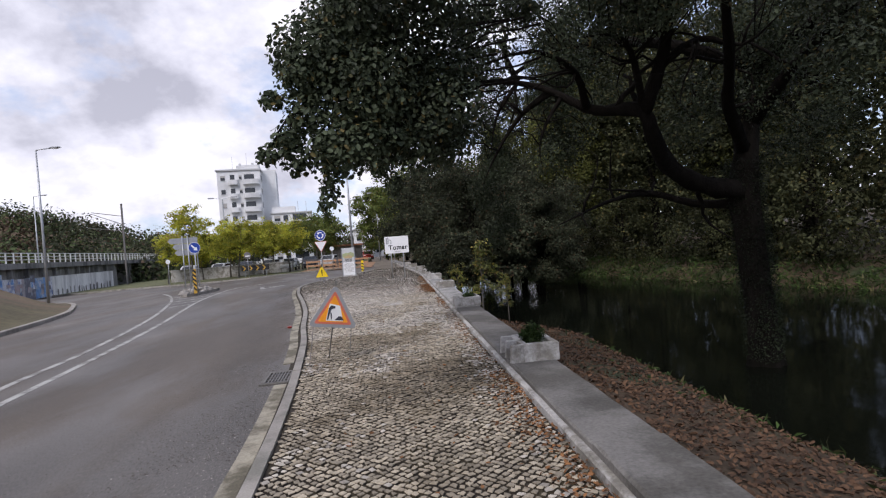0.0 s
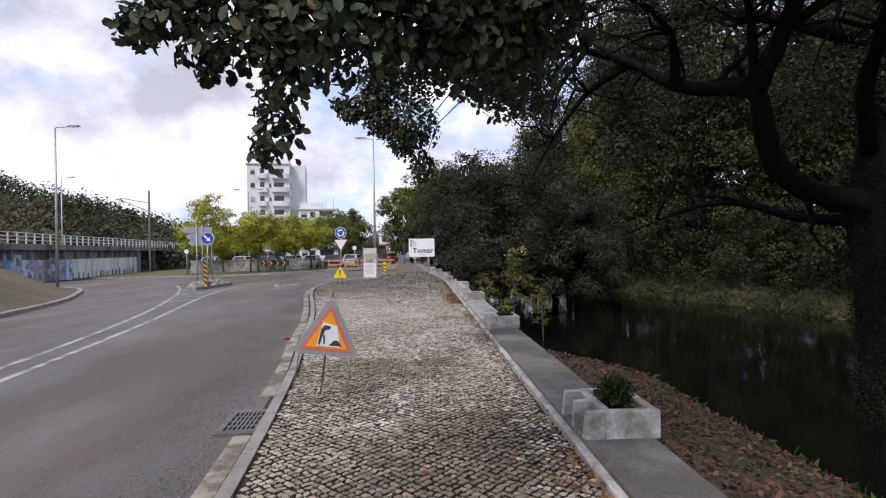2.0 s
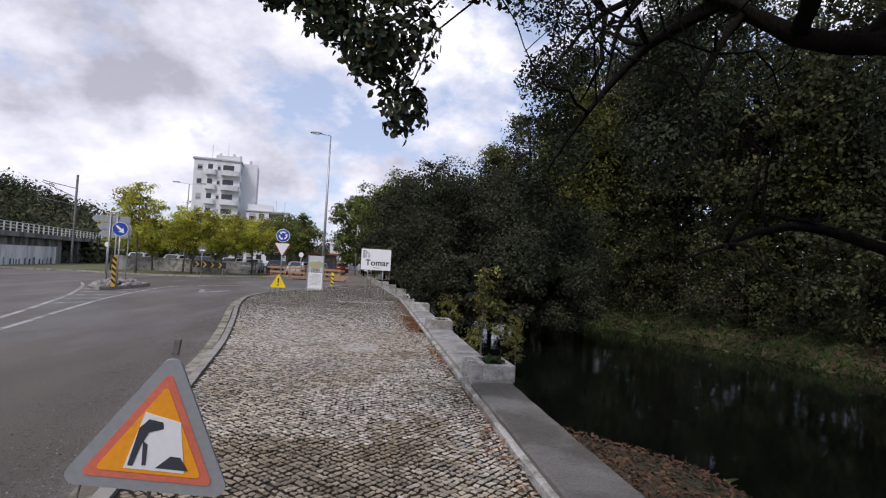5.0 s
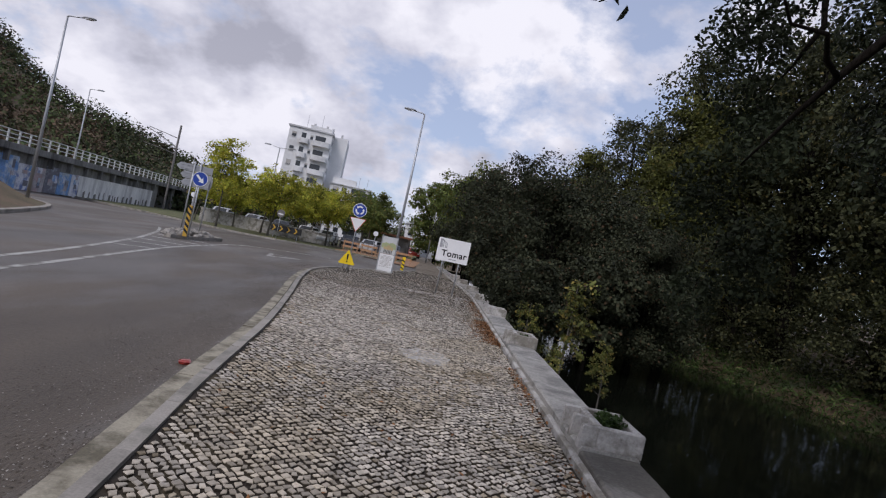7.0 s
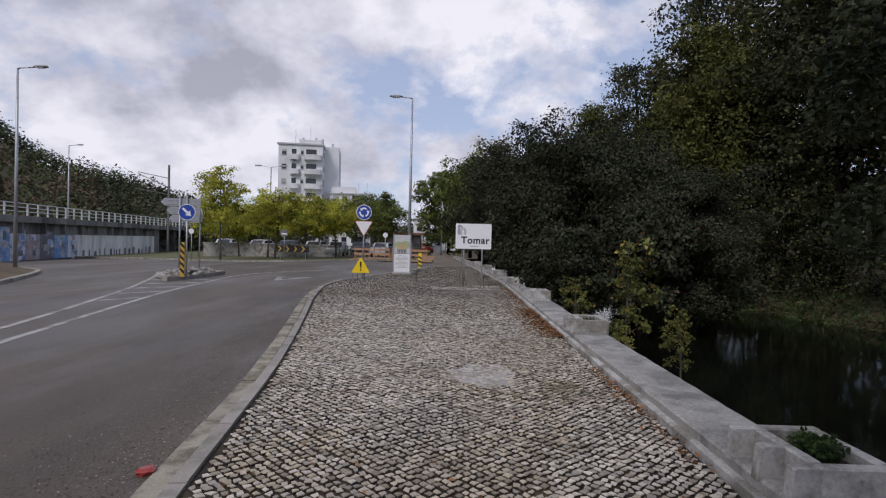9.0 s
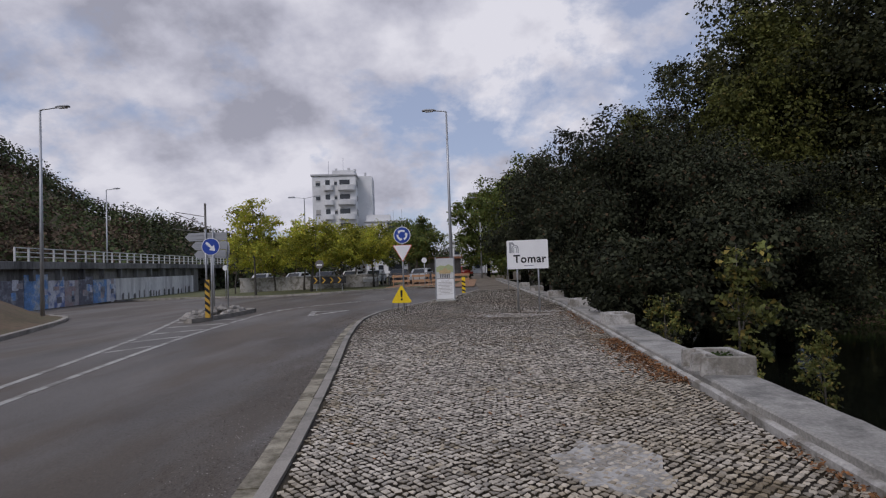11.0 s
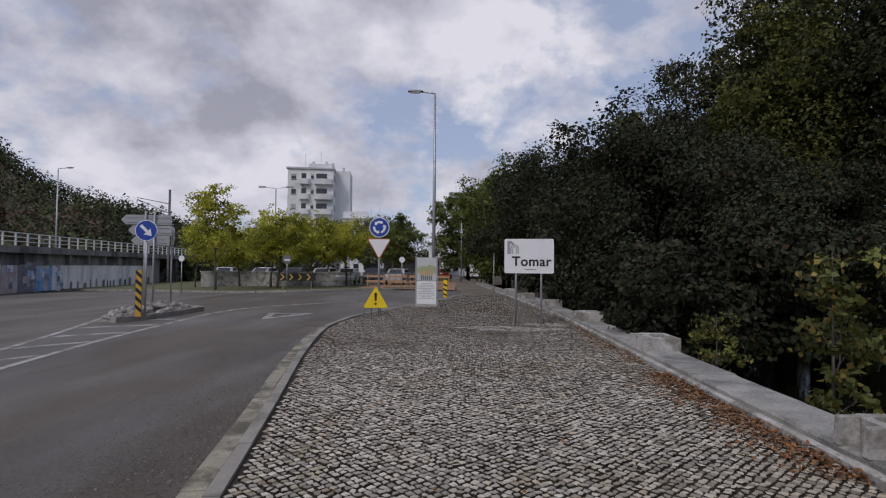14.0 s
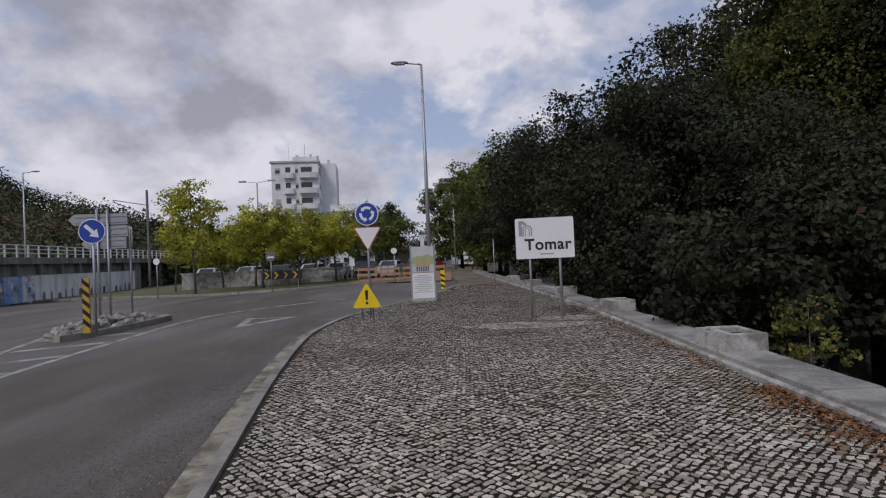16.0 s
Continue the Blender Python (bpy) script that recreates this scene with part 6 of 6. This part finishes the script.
pk = tree("park_tree", "rounded green park tree near the car park", -9.2, 74.0, 0, 7.6, 3.3, 0.13, "park_leaf", 0.2, 8000, 109, 40, 0.18, "park trees", "bark_grey")
stand(pk, [(-11.5, 84, 0, 120, 1.05), (-15, 92, 0, 220, 1.0), (-21, 90, 0, 40, 1.0), (-27, 92, -0.5, 80, 0.9), (-33, 96, -0.8, 10, 0.8)])

# the sapling and shoots below the wall
sp = tree("sapling", "yellowish sapling rising from the river bank past the parapet", 4.0, 24.6, -1.5, 3.8, 0.85, 0.035, "sapling_leaf", 0.1, 1250, 110, 30, 0.15, "", "bark_grey")
stand(sp, [(3.1, 26.3, -1.3, 70, 0.62), (4.9, 23.4, -1.7, 170, 0.6), (3.3, 23.0, -1.75, 250, 0.5)], "leafy shoots below the parapet")


def grass_and_litter():
    rng = np.random.default_rng(31)
    # fallen leaves on the bank
    p = []
    for _ in range(24000):
        x, y = rng.uniform(2.3, 6.2), rng.uniform(-3, 14.5)
        p.append((x, y, land(x, y) + 0.015 + 0.02 * rng.random()))
    tagged(new("fallen_leaves", leaf_mesh("fallen_leaves", p, 0.048, "litter", rng, 2.5, True)), "brown fallen leaves covering the river bank", "leaf litter", kind="stuff")
    # leaves blown against the parapet
    p = []
    for y0, y1, n, w in ((20.5, 24.6, 1700, 0.16), (16.5, 18.2, 150, 0.1), (25.5, 31, 420, 0.18), (3, 7.5, 700, 0.2), (14.8, 16.4, 90, 0.12), (8, 14, 260, 0.15)):
        for _ in range(n):
            y = rng.uniform(y0, y1)
            x = wall_x(y) - 0.06 - abs(rng.normal(0, w)) * (1.6 if 21 < y < 24 else 1)
            p.append((x, y, 0.012 + 0.03 * rng.random() * max(0.2, 1 - (1.6 - x) * 1.5)))
    for _ in range(420):
        y = rng.uniform(2, 34)
        p.append((rng.uniform(along(KERB, y) + 0.1, 1.6), y, 0.012))
    tagged(new("blown_leaves", leaf_mesh("blown_leaves", p, 0.038, "litter_orange", rng, 2.5, True)), "orange-brown leaves gathered along the parapet", "leaf litter", kind="stuff")
    # grass on both banks
    p = []
    for _ in range(2600):
        y = rng.uniform(-2, 13)
        x = rng.normal(5.1, 0.5)
        p.append((x, y, land(x, y) + 0.04))
    for _ in range(16000):
        y = rng.uniform(8, 62)
        x = along(FAR_SHORE, y) + abs(rng.normal(0.6, 2.0))
        p.append((x, y, land(x, y) + 0.1 + 0.15 * rng.random()))
    p = np.array(p)
    near = leaf_mesh("bank_weeds", p[:2600], 0.13, "grass_blade", rng, 0.1, False, 0.2)
    tagged(new("bank_weeds", near), "thin weeds at the edge of the near bank", "weeds", kind="stuff")
    p = p[2600:]
    me = leaf_mesh("bank_grass", p, 0.34, "grass_blade", rng, 0.1, False, 0.16)
    tagged(new("bank_grass", me), "green grass and weeds on the river banks", "grass", kind="stuff")


grass_and_litter()


def undergrowth():
    rng = np.random.default_rng(41)
    P, N = [], []
    for _ in range(750):
        y = rng.uniform(-15, 75)
        x = along(FAR_SHORE, y) + 2.2 + abs(rng.normal(0, 3.6))
        r = rng.uniform(0.5, 1.4)
        p, n = ball_points(rng, (x, y, land(x, y) + r * rng.uniform(0.3, 1.8)), (r, r, r), 76, 0.6)
        P.append(p); N.append(n)
    me = leaf_mesh("undergrowth", np.concatenate(P), 0.15, "tall_leaf", rng, 0.4, False, 0.6, np.concatenate(N))
    tagged(new("undergrowth", me), "dense dark undergrowth on the far river bank", "undergrowth", kind="stuff")
    P, N = [], []
    for _ in range(640):
        y = rng.uniform(-60, 130)
        x = max(34.0, along(FAR_SHORE, y) + 18) + abs(rng.normal(0, 6))
        r = rng.uniform(1.5, 3.2)
        p, n = ball_points(rng, (x, y, rng.uniform(0, 14)), (r, r, r), 60, 0.6)
        P.append(p); N.append(n)
    me = leaf_mesh("far_woods", np.concatenate(P), 0.65, "tall_leaf", rng, 0.4, False, 0.7, np.concatenate(N))
    tagged(new("far_woods", me), "dense dark woods beyond the river", "woods", kind="stuff")


undergrowth()


# ---- the pavement's stones ----
def stone_mesh(name, verts, faces, top):
    """Stones whose buried sides take the dark material of the joints."""
    me = mesh_of(name, verts, faces, top)
    me.materials.append(M["joint"])
    me.polygons.foreach_set("material_index", [1 if 1 <= i % 9 <= 4 else 0 for i in range(len(faces))])
    return me


def build_cobbles():
    rng = np.random.default_rng(9)
    step = 0.069
    c45 = math.sqrt(0.5)
    V, F = [], []
    VD, FD = [], []
    VF, FF = [], []
    loose = []
    n = int(45 / step)
    for iu in range(-n, n):
        for iv in range(-n, n):
            u, v = iu * step, iv * step
            x, y = (u - v) * c45, (u + v) * c45 + 20
            if not (-0.5 < y < 47.5) or x > 1.75 or x < -5.2:
                continue
            x += 0.02 * math.sin(y * 1.3 + x * 0.9) + rng.normal(0, 0.003)
            y += 0.02 * math.sin(x * 1.5 + y * 0.6) + rng.normal(0, 0.003)
            if x < along(KERB, y) + 0.05 or x > wall_x(y) - 0.07:
                continue
            h = step * 0.5 - 0.0112
            j = rng.normal(0, 0.0066, (4, 2))
            a0 = rng.normal(0, 0.17)
            ca, sa = math.cos(a0 + math.pi / 4), math.sin(a0 + math.pi / 4)
            top = []
            for k, (sx, sy) in enumerate(((-h, -h), (h, -h), (h, h), (-h, h))):
                sx, sy = sx + j[k, 0], sy + j[k, 1]
                top.append((sx * ca - sy * sa, sx * sa + sy * ca))
            tz = rng.normal(0, 0.003)
            tilt = rng.normal(0, 0.03, 2)
            near = 11.9 < y < 13.2 and -1.6 < x < 0.4 and len(loose) < 300
            ox, oy = (0.0, 0.0) if near else (x, y)
            vs = [(ox + p, oy + q, -0.03) for p, q in top]
            vs += [(ox + p, oy + q, tz - 0.006 + tilt[0] * p + tilt[1] * q) for p, q in top]
            vs += [(ox + p * 0.9, oy + q * 0.9, tz + 0.001 + tilt[0] * p + tilt[1] * q) for p, q in top]
            fs = [(8, 9, 10, 11)] + [(r + k, r + (k + 1) % 4, r + 4 + (k + 1) % 4, r + 4 + k) for r in (0, 4) for k in range(4)]
            if near:
                loose.append((x, y, vs, fs))
            elif y > 19 + 9 * rng.random():
                # far stones: worn tops on flared sides
                b = len(VF)
                VF += [(p, q, -0.022) for p, q, _ in vs[4:8]] + [(0.85 * a[0] + 0.15 * c[0], 0.85 * a[1] + 0.15 * c[1], c[2]) for a, c in zip(vs[4:8], vs[8:12])]
                FF += [tuple(i + b for i in f) for f in ((4, 5, 6, 7), (0, 1, 5, 4), (1, 2, 6, 5), (2, 3, 7, 6), (3, 0, 4, 7))]
            else:
                # stained stones, also standing for tree shade below the oak and by the wall
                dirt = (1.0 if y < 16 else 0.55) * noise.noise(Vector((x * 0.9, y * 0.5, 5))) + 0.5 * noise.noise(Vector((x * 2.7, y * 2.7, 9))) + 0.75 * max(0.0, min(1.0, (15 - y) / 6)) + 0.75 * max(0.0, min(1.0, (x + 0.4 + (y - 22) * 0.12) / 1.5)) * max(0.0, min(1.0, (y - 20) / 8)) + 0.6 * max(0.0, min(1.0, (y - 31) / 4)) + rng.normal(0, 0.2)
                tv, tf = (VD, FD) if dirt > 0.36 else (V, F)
                b = len(tv)
                tv += vs
                tf += [tuple(i + b for i in f) for f in fs]
    me = stone_mesh("cobbles", V, F, M["cobble"])
    ob = new("cobbles", me)
    ob.parent = PAVEMENT
    tagged(ob, "uneven pale limestone cobbles laid diagonally", kind="stuff")
    od = new("dirty_cobbles", stone_mesh("dirty_cobbles", VD, FD, M["cobble_dirty_shaded"]))
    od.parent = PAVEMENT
    tagged(od, "brown-stained cobbles, also darkened for tree shade", kind="stuff")
    far = new("far_cobbles", mesh_of("far_cobbles", VF, FF, M["cobble_far"]))
    far.data.materials.append(M["joint"])
    far.data.polygons.foreach_set("material_index", [0 if i % 5 == 0 else 1 for i in range(len(FF))])
    far.parent = PAVEMENT
    tagged(far, "grey-brown worn cobbles farther along the pavement", kind="stuff")
    shapes = [stone_mesh("cobble", vs, fs, M["cobble"]) for _, _, vs, fs in loose[:24]]
    for i, (x, y, _, _) in enumerate(loose):
        o = new("cobble", shapes[i % len(shapes)])
        o.parent = PAVEMENT
        o.location = (x, y, 0)


build_cobbles()


def mortar_patch(x, y, a, b, seed):
    """A pale smear of dried cement filling the joints."""
    r = random.Random(seed)
    o = []
    for k in range(22):
        w = 2 * math.pi * k / 22
        q = r.uniform(0.75, 1.15)
        o.append((x + a * q * math.cos(w), y + b * q * math.sin(w)))
    ob = part("cement_smear", Shape().plate(o, -0.02, -0.0015), "white_stone", PAVEMENT, "pale cement smeared over the stones")


mortar_patch(0.05, 17.7, 0.45, 0.6, 3)
mortar_patch(-0.2, 30.6, 1.7, 0.5, 4)
mortar_patch(0.8, 31.6, 0.7, 0.5, 5)


def crushed_cup():
    """A flattened red paper cup in the gutter."""
    r = random.Random(6)
    s = Shape()
    v = []
    for z, q in ((0.0, 0.055), (0.025, 0.065), (0.04, 0.045)):
        for k in range(10):
            w = 2 * math.pi * k / 10
            e = q * r.uniform(0.75, 1.2)
            v.append((e * math.cos(w), 1.3 * e * math.sin(w), z + r.uniform(-0.008, 0.008) * (z > 0)))
    f = [(a * 10 + k, a * 10 + (k + 1) % 10, a * 10 + 10 + (k + 1) % 10, a * 10 + 10 + k) for a in (0, 1) for k in range(10)] + [tuple(range(20, 30)), tuple(range(9, -1, -1))]
    ob = part("crushed_cup", s.add(v, f), M["car_red"])
    ob.matrix_basis = pose(-2.62, 14.75, -0.098, 0, 0, 20)
    tagged(ob, "crushed red paper cup lying by the gutter", "litter")


crushed_cup()
